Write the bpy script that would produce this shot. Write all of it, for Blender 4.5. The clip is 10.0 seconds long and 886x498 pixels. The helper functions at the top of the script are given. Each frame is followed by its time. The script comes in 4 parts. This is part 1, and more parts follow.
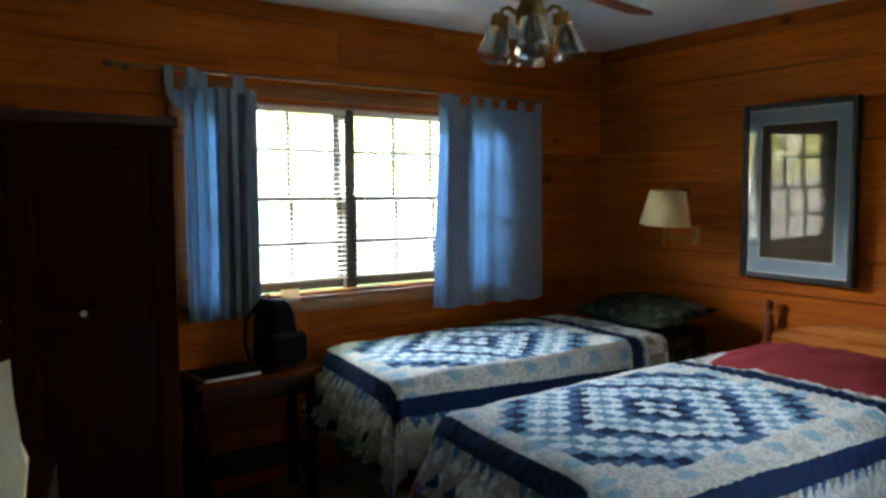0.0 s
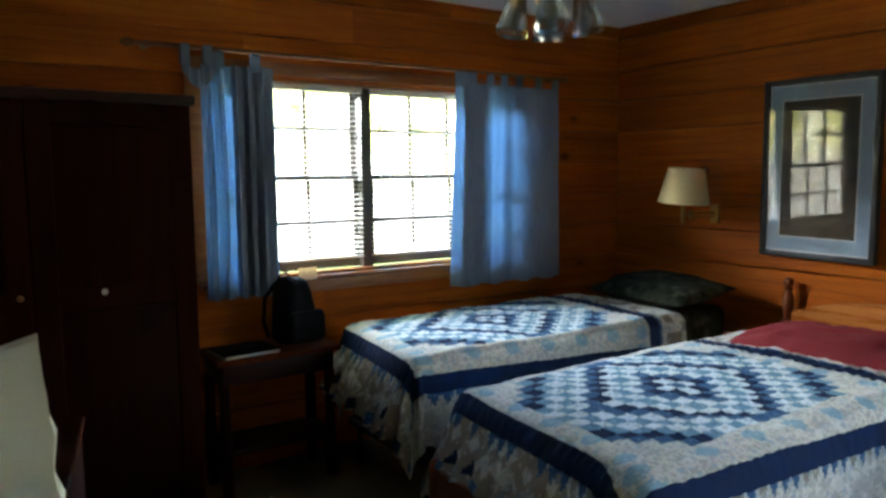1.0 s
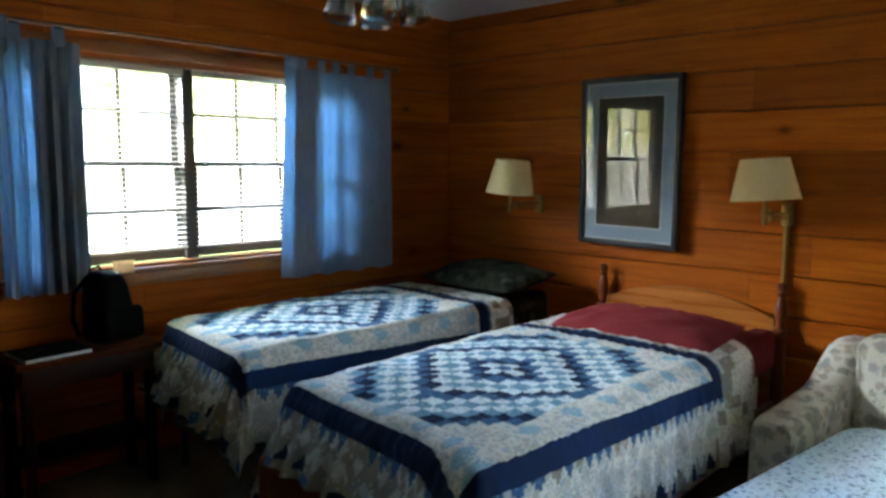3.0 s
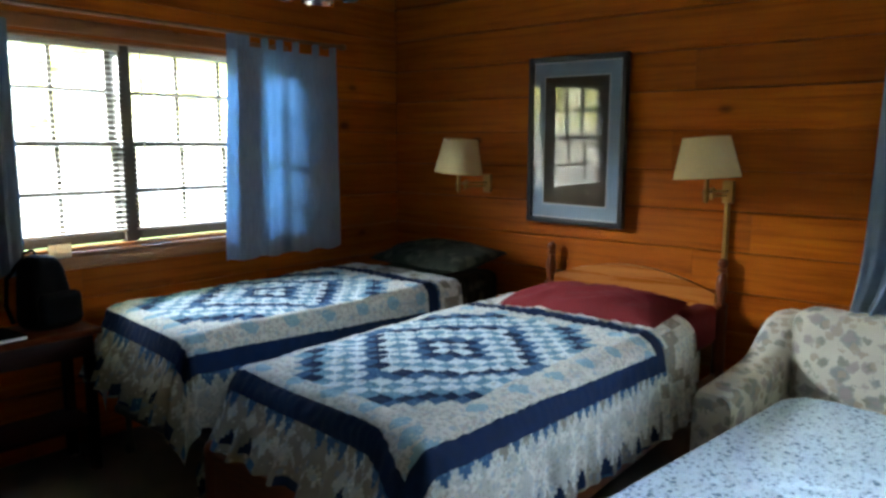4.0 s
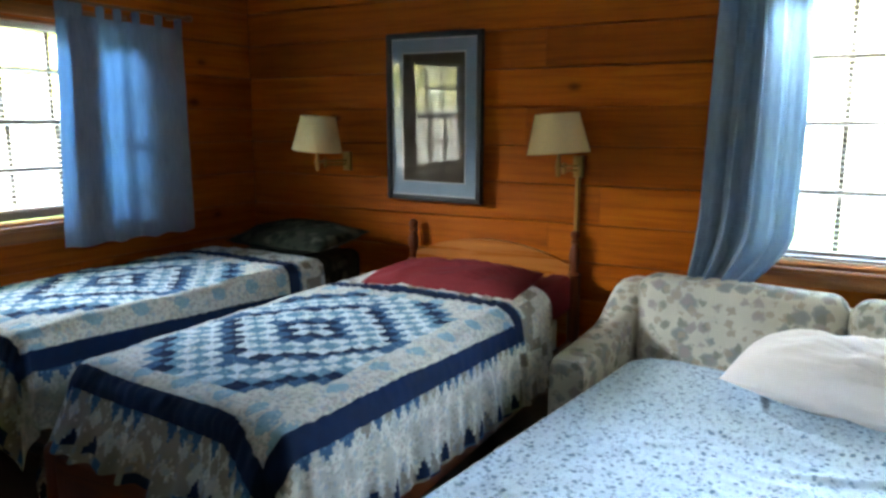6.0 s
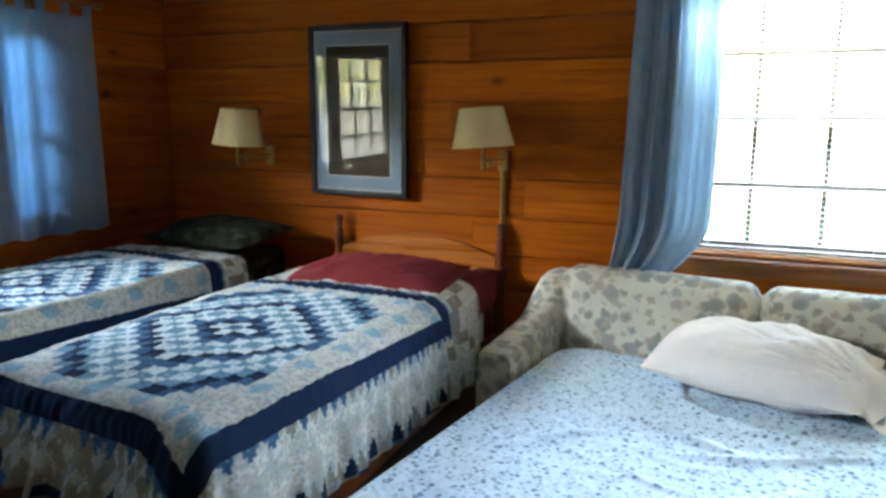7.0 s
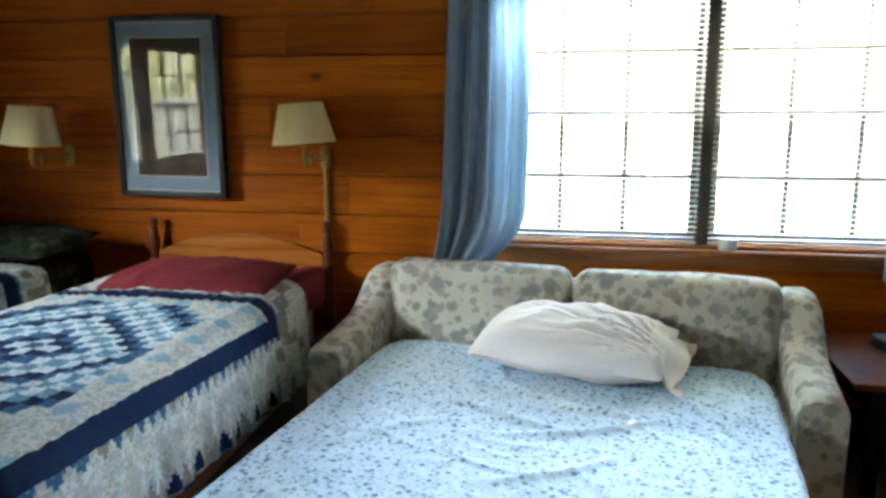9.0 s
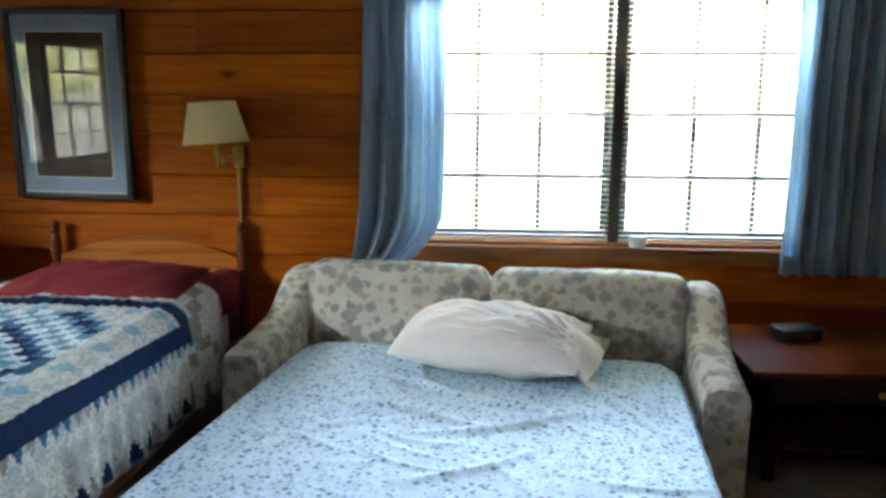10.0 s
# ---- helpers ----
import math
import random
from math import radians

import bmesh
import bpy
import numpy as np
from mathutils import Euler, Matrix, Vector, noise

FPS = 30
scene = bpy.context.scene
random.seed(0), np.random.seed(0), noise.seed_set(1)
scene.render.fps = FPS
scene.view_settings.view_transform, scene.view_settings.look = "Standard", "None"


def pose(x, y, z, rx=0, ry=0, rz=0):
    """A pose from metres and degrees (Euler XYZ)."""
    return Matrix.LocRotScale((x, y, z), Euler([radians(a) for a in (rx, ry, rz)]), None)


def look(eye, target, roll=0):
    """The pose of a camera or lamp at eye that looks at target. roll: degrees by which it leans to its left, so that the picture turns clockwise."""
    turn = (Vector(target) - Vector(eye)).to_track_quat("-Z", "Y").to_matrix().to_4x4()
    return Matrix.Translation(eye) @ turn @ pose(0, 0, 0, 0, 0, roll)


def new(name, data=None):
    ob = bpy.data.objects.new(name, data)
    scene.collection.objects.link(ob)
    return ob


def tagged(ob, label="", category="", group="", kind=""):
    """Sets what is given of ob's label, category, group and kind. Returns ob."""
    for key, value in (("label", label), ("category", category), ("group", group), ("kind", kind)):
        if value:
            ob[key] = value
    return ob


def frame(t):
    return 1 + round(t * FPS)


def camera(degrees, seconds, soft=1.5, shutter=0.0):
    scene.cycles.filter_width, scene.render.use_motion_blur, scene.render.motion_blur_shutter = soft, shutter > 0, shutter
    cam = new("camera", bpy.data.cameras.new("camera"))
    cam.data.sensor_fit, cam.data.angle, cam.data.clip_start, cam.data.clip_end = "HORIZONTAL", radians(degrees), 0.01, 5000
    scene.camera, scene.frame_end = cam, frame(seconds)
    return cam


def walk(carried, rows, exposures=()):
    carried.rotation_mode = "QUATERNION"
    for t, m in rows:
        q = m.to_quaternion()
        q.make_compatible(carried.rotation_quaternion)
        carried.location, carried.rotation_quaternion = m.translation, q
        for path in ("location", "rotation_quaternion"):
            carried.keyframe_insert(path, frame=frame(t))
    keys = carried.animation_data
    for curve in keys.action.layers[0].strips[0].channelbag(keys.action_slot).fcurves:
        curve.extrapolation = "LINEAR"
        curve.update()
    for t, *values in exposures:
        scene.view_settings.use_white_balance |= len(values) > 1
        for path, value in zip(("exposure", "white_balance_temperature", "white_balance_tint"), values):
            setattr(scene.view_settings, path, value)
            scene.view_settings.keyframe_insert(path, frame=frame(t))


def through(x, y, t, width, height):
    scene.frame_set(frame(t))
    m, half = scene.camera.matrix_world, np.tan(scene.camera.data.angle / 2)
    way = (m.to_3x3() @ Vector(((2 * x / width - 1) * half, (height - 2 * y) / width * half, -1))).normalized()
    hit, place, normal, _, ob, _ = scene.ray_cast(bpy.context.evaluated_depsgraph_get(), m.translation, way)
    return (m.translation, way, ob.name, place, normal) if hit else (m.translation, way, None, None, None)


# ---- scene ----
cam = camera(62.2, 10.0, soft=3.0)
PATH = [
    (0, (-3.727, -3.467, 1.445), (-2.583, -1.834, 1.295), -0.3),
    (0.5, (-3.735, -3.462, 1.438), (-2.639, -1.798, 1.27), -0.7),
    (1, (-3.736, -3.458, 1.435), (-2.627, -1.806, 1.232), -0.5),
    (1.5, (-3.729, -3.457, 1.429), (-2.517, -1.88, 1.216), -0.3),
    (2, (-3.718, -3.456, 1.429), (-2.399, -1.97, 1.198), -0.3),
    (2.5, (-3.711, -3.458, 1.43), (-2.317, -2.041, 1.207), 0.1),
    (4, (-3.683, -3.466, 1.425), (-2.159, -2.202, 1.143), 0.2),
    (4.5, (-3.668, -3.472, 1.422), (-2.087, -2.284, 1.123), 0.1),
    (5, (-3.662, -3.479, 1.421), (-2.028, -2.367, 1.112), 0.2),
    (5.5, (-3.656, -3.482, 1.416), (-1.979, -2.44, 1.095), -0.0),
    (7, (-3.629, -3.489, 1.416), (-1.827, -2.698, 1.063), 0.2),
    (7.5, (-3.625, -3.488, 1.406), (-1.783, -2.789, 1.057), -0.2),
    (8, (-3.626, -3.495, 1.407), (-1.752, -2.896, 1.046), -0.2),
    (8.5, (-3.623, -3.503, 1.408), (-1.714, -3.029, 1.044), 0.1),
    (9, (-3.622, -3.522, 1.416), (-1.689, -3.162, 1.052), -0.1),
    (9.5, (-3.623, -3.526, 1.41), (-1.673, -3.259, 1.052), -0.4),
    (10, (-3.625, -3.526, 1.41), (-1.662, -3.384, 1.05), 0.3),
]
walk(cam, [(t, look(eye, target, roll)) for t, eye, target, roll in PATH], [(0.0, 5.5, 6500, 10), (3.0, 5.53, 6300, 8), (6.0, 5.65, 6350, 8), (8.0, 5.8, 6400, 8), (9.5, 5.47, 6400, 6), (10.0, 5.42, 6400, 6)])

# ---- world, daylight and exposure ----
world = bpy.data.worlds.new("sky")
scene.world = world
world.use_nodes = True
wn = world.node_tree.nodes
sky = wn.new("ShaderNodeTexSky")
sky.sky_type, sky.sun_disc = "NISHITA", False
sky.sun_elevation, sky.sun_rotation = radians(52), radians(215)
wn["Background"].inputs["Strength"].default_value = 0.15
world.node_tree.links.new(sky.outputs[0], wn["Background"].inputs["Color"])

sun = new("sun", bpy.data.lights.new("sun", "SUN"))
sun.data.energy, sun.data.angle, sun.data.color = 3.0, radians(0.5), (1.0, 0.94, 0.85)
sun.matrix_world = look((-12, -16, 26), (0, 0, 0))

# emission strength of each tree backdrop, in place of sunlight on real trees
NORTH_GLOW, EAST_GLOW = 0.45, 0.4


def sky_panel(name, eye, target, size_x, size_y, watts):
    """An added lamp, out of view above and outside a window, standing in for sky light."""
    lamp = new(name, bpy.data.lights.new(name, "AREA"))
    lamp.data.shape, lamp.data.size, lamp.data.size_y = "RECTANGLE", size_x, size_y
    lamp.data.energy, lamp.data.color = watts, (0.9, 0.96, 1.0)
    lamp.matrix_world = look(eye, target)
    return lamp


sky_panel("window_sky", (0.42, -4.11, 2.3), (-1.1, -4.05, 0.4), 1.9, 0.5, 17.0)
# added lamp set well outside and to the west, aimed at the east wall
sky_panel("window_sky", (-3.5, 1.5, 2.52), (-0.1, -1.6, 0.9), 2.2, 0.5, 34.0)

# ---- materials ----


def shader(name):
    m = bpy.data.materials.new(name)
    m.use_nodes = True
    nt = m.node_tree
    return m, nt, nt.nodes, nt.links, nt.nodes["Principled BSDF"]


def ramp(nt, fac, stops):
    n = nt.nodes.new("ShaderNodeValToRGB")
    while len(n.color_ramp.elements) < len(stops):
        n.color_ramp.elements.new(0.5)
    for e, (pos, col) in zip(n.color_ramp.elements, stops):
        e.position, e.color = pos, (*col, 1)
    nt.links.new(fac, n.inputs[0])
    return n.outputs[0]


def mixc(nt, fac, a, b, mode="MIX"):
    n = nt.nodes.new("ShaderNodeMix")
    n.data_type, n.blend_type = "RGBA", mode
    for sock, val in ((n.inputs[0], fac), (n.inputs[6], a), (n.inputs[7], b)):
        if isinstance(val, (int, float)):
            sock.default_value = val
        elif isinstance(val, tuple):
            sock.default_value = (*val, 1)
        else:
            nt.links.new(val, sock)
    return n.outputs[2]


def coords(nt, kind="Object"):
    return nt.nodes.new("ShaderNodeTexCoord").outputs[kind]


def noise_tex(nt, vec, scale, detail=4, rough=0.55, dist=0.0):
    n = nt.nodes.new("ShaderNodeTexNoise")
    n.inputs["Scale"].default_value, n.inputs["Detail"].default_value = scale, detail
    n.inputs["Roughness"].default_value, n.inputs["Distortion"].default_value = rough, dist
    nt.links.new(vec, n.inputs["Vector"])
    return n


def voronoi(nt, vec, scale, feature="F1", rand=1.0):
    n = nt.nodes.new("ShaderNodeTexVoronoi")
    n.feature = feature
    n.inputs["Scale"].default_value, n.inputs["Randomness"].default_value = scale, rand
    nt.links.new(vec, n.inputs["Vector"])
    return n


def bump(nt, bsdf, height, strength, distance=0.01):
    b = nt.nodes.new("ShaderNodeBump")
    b.inputs["Strength"].default_value, b.inputs["Distance"].default_value = strength, distance
    nt.links.new(height, b.inputs["Height"])
    nt.links.new(b.outputs[0], bsdf.inputs["Normal"])


def mapped(nt, vec, scale, loc=(0, 0, 0)):
    n = nt.nodes.new("ShaderNodeMapping")
    n.inputs["Scale"].default_value, n.inputs["Location"].default_value = scale, loc
    nt.links.new(vec, n.inputs["Vector"])
    return n.outputs[0]


def math_node(nt, op, a, b=None):
    n = nt.nodes.new("ShaderNodeMath")
    n.operation = op
    for sock, val in ((n.inputs[0], a), (n.inputs[1], b)):
        if val is None:
            continue
        if isinstance(val, (int, float)):
            sock.default_value = val
        else:
            nt.links.new(val, sock)
    return n.outputs[0]


def plain(name, col, rough=0.6, vary=0.25, scale=12.0, metal=0.0, relief=0.15, fine=90.0, sheen=0.0):
    """A surface with a cloudy tone, fine grain and slight relief."""
    m, nt, nodes, links, bsdf = shader(name)
    v = coords(nt)
    big, small = noise_tex(nt, v, scale), noise_tex(nt, v, fine, 3)
    dark = tuple(c * (1 - vary) for c in col)
    light = tuple(min(1, c * (1 + vary * 0.6)) for c in col)
    c = ramp(nt, big.outputs[0], [(0.3, dark), (0.7, light)])
    c = mixc(nt, 0.25, c, ramp(nt, small.outputs[0], [(0.3, dark), (0.7, light)]))
    links.new(c, bsdf.inputs["Base Color"])
    links.new(ramp(nt, big.outputs[0], [(0.2, (rough * 0.85,) * 3), (0.8, (min(1, rough * 1.12),) * 3)]), bsdf.inputs["Roughness"])
    bsdf.inputs["Metallic"].default_value = metal
    bsdf.inputs["Sheen Weight"].default_value = sheen
    bsdf.inputs["Specular IOR Level"].default_value = 0.15 if rough >= 0.9 else 0.5
    bump(nt, bsdf, small.outputs[0], relief, 0.004)
    return m


def pine(name, dark, mid, light, rough=0.42, along="walls", grain=1.0, gloss=0.5):
    """Stained pine: long grain, growth bands, sparse knots; each board has its own tone."""
    m, nt, nodes, links, bsdf = shader(name)
    info = nodes.new("ShaderNodeObjectInfo")
    sep = nodes.new("ShaderNodeSeparateXYZ")
    if along == "walls":
        links.new(nodes.new("ShaderNodeNewGeometry").outputs["Position"], sep.inputs[0])
        run = math_node(nt, "ADD", sep.outputs[0], sep.outputs[1])
        up = sep.outputs[2]
    else:
        links.new(coords(nt), sep.inputs[0])
        axes = {"x": (0, 1, 2), "y": (1, 0, 2), "z": (2, 0, 1)}[along]
        run = sep.outputs[axes[0]]
        up = math_node(nt, "ADD", sep.outputs[axes[1]], sep.outputs[axes[2]])
    comb = nodes.new("ShaderNodeCombineXYZ")
    links.new(run, comb.inputs[0])
    links.new(up, comb.inputs[1])
    links.new(math_node(nt, "MULTIPLY", info.outputs["Random"], 37.0), comb.inputs[2])
    v = comb.outputs[0]
    warp = noise_tex(nt, mapped(nt, v, (1.2, 3.0, 1)), 1.5, 2)
    bands = noise_tex(nt, mapped(nt, v, (0.7, 16 * grain, 1)), 2.2, 5, 0.6, 0.6)
    fine = noise_tex(nt, mapped(nt, v, (4, 140 * grain, 1)), 2.0, 3)
    c = ramp(nt, bands.outputs[0], [(0.28, dark), (0.5, mid), (0.74, light)])
    c = mixc(nt, 0.22, c, ramp(nt, fine.outputs[0], [(0.35, dark), (0.65, light)]))
    c = mixc(nt, ramp(nt, warp.outputs[0], [(0.33, (0.3,) * 3), (0.58, (0, 0, 0))]), c, dark)
    tone = ramp(nt, info.outputs["Random"], [(0.0, (0.72, 0.68, 0.62)), (0.5, (0.92, 0.9, 0.88)), (1.0, (1.12, 1.1, 1.05))])
    c = mixc(nt, 1.0, c, tone, "MULTIPLY")
    knot = voronoi(nt, mapped(nt, v, (1.5, 2.6, 1)), 1.25)
    spot = ramp(nt, knot.outputs["Distance"], [(0.0, (1, 1, 1)), (0.045, (0.85, 0.85, 0.85)), (0.1, (0.12, 0.12, 0.12)), (0.2, (0, 0, 0))])
    c = mixc(nt, spot, c, tuple(x * 0.35 for x in dark))
    links.new(c, bsdf.inputs["Base Color"])
    links.new(ramp(nt, bands.outputs[0], [(0.2, (rough * 0.8,) * 3), (0.8, (rough * 1.25,) * 3)]), bsdf.inputs["Roughness"])
    bsdf.inputs["Specular IOR Level"].default_value = gloss
    bump(nt, bsdf, fine.outputs[0], 0.12, 0.004)
    return m


def print_cloth(name, ground, blots, scale, size, weave=420.0, rough=0.9, ground_vary=0.12, petals=4.0):
    """Printed cotton: soft-edged flowers in several colours on a pale ground, with a weave."""
    m, nt, nodes, links, bsdf = shader(name)
    v = coords(nt)
    wob = noise_tex(nt, v, scale * petals, 2)
    shift = mixc(nt, 0.42 / scale, v, wob.outputs["Color"], "ADD")
    c = ramp(nt, noise_tex(nt, v, scale * 0.6).outputs[0],
             [(0.3, tuple(x * (1 - ground_vary) for x in ground)), (0.7, tuple(min(1, x * (1 + ground_vary * 0.5)) for x in ground))])
    for k, col in enumerate(blots):
        cell = voronoi(nt, mapped(nt, shift, (1, 1, 1), (k * 3.7, k * 1.9, k * 5.3)), scale * (1 + 0.35 * k))
        mask = ramp(nt, cell.outputs["Distance"], [(size * 0.55, (0.92,) * 3), (size * 0.85, (0.7,) * 3), (size, (0, 0, 0))])
        keep = ramp(nt, math_node(nt, "FRACT", math_node(nt, "MULTIPLY", cell.outputs["Color"], 7.3)), [(0.34, (0, 0, 0)), (0.36, (1, 1, 1))])
        c = mixc(nt, math_node(nt, "MULTIPLY", mask, keep), c, col)
    links.new(c, bsdf.inputs["Base Color"])
    bsdf.inputs["Roughness"].default_value = rough
    bsdf.inputs["Specular IOR Level"].default_value = 0.15
    bump(nt, bsdf, noise_tex(nt, v, weave, 2).outputs[0], 0.2, 0.002)
    return m


def drape(name, col, through=0.45, glow=None, vary=1.0):
    """Thin woven curtain cloth that lets some daylight through."""
    m, nt, nodes, links, bsdf = shader(name)
    v = coords(nt)
    c = ramp(nt, noise_tex(nt, mapped(nt, v, (60, 60, 4)), 3.0, 3).outputs[0],
             [(0.3, tuple(x * (1 - 0.2 * vary) for x in col)), (0.7, tuple(x * (1 + 0.15 * vary) for x in col))])
    links.new(c, bsdf.inputs["Base Color"])
    bsdf.inputs["Roughness"].default_value = 0.95
    bsdf.inputs["Specular IOR Level"].default_value = 0.1
    t = nodes.new("ShaderNodeBsdfTranslucent")
    if glow:
        t.inputs[0].default_value = (*glow, 1)
    else:
        links.new(c, t.inputs[0])
    mix = nodes.new("ShaderNodeMixShader")
    mix.inputs[0].default_value = through
    links.new(bsdf.outputs[0], mix.inputs[1])
    links.new(t.outputs[0], mix.inputs[2])
    links.new(mix.outputs[0], nodes["Material Output"].inputs[0])
    return m


def glass(name, tint=(1, 1, 1), rough=0.0, ior=1.45):
    m, nt, nodes, links, bsdf = shader(name)
    bsdf.inputs["Base Color"].default_value = (*tint, 1)
    bsdf.inputs["Roughness"].default_value = rough
    bsdf.inputs["Transmission Weight"].default_value = 1.0
    bsdf.inputs["IOR"].default_value = ior
    return m


def clear_pane(name, base=0.04, tone=1.0):
    """Window glass: straight through, with the gloss of a pane."""
    m, nt, nodes, links, bsdf = shader(name)
    face = nodes.new("ShaderNodeLayerWeight")
    face.inputs[0].default_value = 0.5
    shine = math_node(nt, "ADD", math_node(nt, "MULTIPLY", math_node(nt, "POWER", face.outputs["Facing"], 5.0), 0.9), base)
    gloss = nodes.new("ShaderNodeBsdfGlossy")
    gloss.inputs["Roughness"].default_value = 0.005
    gloss.inputs["Color"].default_value = (tone, tone, tone, 1)
    clear = nodes.new("ShaderNodeBsdfTransparent")
    mix = nodes.new("ShaderNodeMixShader")
    links.new(shine, mix.inputs[0])
    links.new(clear.outputs[0], mix.inputs[1])
    links.new(gloss.outputs[0], mix.inputs[2])
    links.new(mix.outputs[0], nodes["Material Output"].inputs[0])
    return m


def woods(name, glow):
    """Glowing trees at the far edge of the garden; sunlight and sky gaps are painted into the emission."""
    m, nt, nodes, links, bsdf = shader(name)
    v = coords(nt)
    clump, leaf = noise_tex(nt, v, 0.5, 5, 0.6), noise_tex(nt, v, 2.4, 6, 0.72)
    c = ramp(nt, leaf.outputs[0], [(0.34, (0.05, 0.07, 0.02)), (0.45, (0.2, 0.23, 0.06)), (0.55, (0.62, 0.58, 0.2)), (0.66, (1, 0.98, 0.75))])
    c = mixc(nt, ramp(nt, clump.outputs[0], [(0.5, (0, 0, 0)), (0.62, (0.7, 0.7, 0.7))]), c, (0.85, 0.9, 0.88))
    # pale grey ground and haze mixed in towards the bottom
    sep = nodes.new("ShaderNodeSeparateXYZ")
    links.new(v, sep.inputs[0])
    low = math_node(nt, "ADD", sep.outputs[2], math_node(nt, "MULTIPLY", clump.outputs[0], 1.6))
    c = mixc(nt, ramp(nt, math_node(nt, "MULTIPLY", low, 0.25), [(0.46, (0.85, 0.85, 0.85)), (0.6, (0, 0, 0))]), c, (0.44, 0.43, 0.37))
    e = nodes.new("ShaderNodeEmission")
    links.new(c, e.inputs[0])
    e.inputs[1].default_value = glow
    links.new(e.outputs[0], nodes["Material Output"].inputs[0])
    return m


M_WALL = pine("stained_pine_board", (0.21, 0.04, 0.0008), (0.44, 0.102, 0.002), (0.54, 0.152, 0.0035), 0.5, gloss=0.1)
# pale colour for the unseen west wall, chosen to reflect light into the room
M_BOUNCE = plain("cream_paint", (0.7, 0.66, 0.58), 0.6, 0.08, 3.0)
M_BACKING = plain("shadowed_joint", (0.06, 0.02, 0.006), 0.8)
M_TRIM = pine("trim_pine", (0.20, 0.06, 0.012), (0.36, 0.125, 0.025), (0.48, 0.19, 0.045), 0.3)
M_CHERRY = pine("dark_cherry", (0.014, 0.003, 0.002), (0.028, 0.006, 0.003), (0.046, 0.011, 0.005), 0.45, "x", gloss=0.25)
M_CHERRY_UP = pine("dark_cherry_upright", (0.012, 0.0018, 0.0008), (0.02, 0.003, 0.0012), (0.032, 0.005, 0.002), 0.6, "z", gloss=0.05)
M_MAPLE = pine("reddish_maple", (0.1, 0.024, 0.007), (0.19, 0.05, 0.013), (0.27, 0.085, 0.022), 0.45, "y", gloss=0.25)
M_MAPLE_UP = pine("reddish_maple_upright", (0.08, 0.018, 0.005), (0.15, 0.036, 0.01), (0.22, 0.062, 0.016), 0.42, "z", gloss=0.25)
M_HONEY = pine("honey_headboard", (0.3, 0.085, 0.012), (0.5, 0.16, 0.02), (0.62, 0.22, 0.035), 0.28, "y")
M_POLISH = plain("polished_cherry", (0.03, 0.008, 0.005), 0.16, 0.25)
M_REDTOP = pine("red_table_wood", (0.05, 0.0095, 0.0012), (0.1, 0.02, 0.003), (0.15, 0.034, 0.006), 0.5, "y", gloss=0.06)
M_CARPET = plain("brown_carpet", (0.19, 0.14, 0.1), 0.98, 0.3, 5.0, relief=0.9, fine=260.0, sheen=0.2)
M_CEILING = plain("ceiling_paint", (0.58, 0.57, 0.56), 0.9, 0.06, 3.0, relief=0.35, fine=70.0)
M_BRONZE = plain("bronze_sash", (0.055, 0.044, 0.03), 0.5, 0.2)
M_SLAT = plain("ivory_slat", (0.72, 0.7, 0.62), 0.5, 0.05)
M_BLUE = drape("blue_cotton", (0.23, 0.265, 0.315), 0.15, (0.12, 0.33, 0.72))
# paler, more translucent version of the blue cotton
M_BLUE_PALE = drape("faded_blue_cotton", (0.27, 0.34, 0.42), 0.3, (0.25, 0.4, 0.58))
M_FOLD = plain("folded_cotton", (0.24, 0.26, 0.3), 0.95, 0.15, 20, fine=300)
M_ROD = plain("rod_wood", (0.2, 0.075, 0.02), 0.4)
M_BRASS = plain("aged_brass", (0.36, 0.21, 0.065), 0.38, 0.3, metal=1.0, relief=0.03)
M_SHADE = drape("cream_linen", (0.78, 0.64, 0.33), 0.3, None, 0.25)
M_BLACK = plain("black_lacquer", (0.01, 0.009, 0.009), 0.5, 0.2)
M_MAT = plain("blue_mat_board", (0.46, 0.58, 0.68), 0.9, 0.1)
M_WHITE = plain("white_card", (0.75, 0.74, 0.7), 0.8, 0.08)
M_BULB = plain("unlit_bulb", (0.3, 0.27, 0.22), 0.3, 0.1)
M_FILLET_GLINT = plain("white_bevel", (0.92, 0.91, 0.88), 0.8, 0.04)
M_ART = plain("dim_print", (0.13, 0.1, 0.065), 0.85, 0.6, 6.0)
M_PANE = clear_pane("window_pane")
M_GLASS = clear_pane("picture_glass", 0.22, 0.13)
M_CRYSTAL = glass("bevelled_glass", (0.78, 0.79, 0.75), 0.02, 1.5)
M_NAVY = plain("navy_patch", (0.005, 0.018, 0.058), 0.9, 0.3, 20, fine=400)
M_MIDBLUE = print_cloth("blue_patch", (0.04, 0.105, 0.2), [(0.15, 0.27, 0.38)], 60, 0.3)
M_SKYBLUE = print_cloth("light_blue_patch", (0.13, 0.26, 0.36), [(0.3, 0.43, 0.5), (0.07, 0.14, 0.2)], 50, 0.35)
M_CREAM = print_cloth("cream_floral_patch", (0.58, 0.585, 0.53), [(0.33, 0.41, 0.47), (0.43, 0.39, 0.36), (0.33, 0.38, 0.34), (0.38, 0.37, 0.33)], 34, 0.4)
M_PALE = print_cloth("pale_patch", (0.6, 0.68, 0.7), [(0.3, 0.42, 0.5), (0.44, 0.45, 0.4), (0.25, 0.33, 0.36)], 32, 0.36)
M_BLOSSOM = print_cloth("blossom_print", (0.25, 0.4, 0.49), [(0.42, 0.5, 0.52), (0.16, 0.28, 0.38)], 55, 0.4)
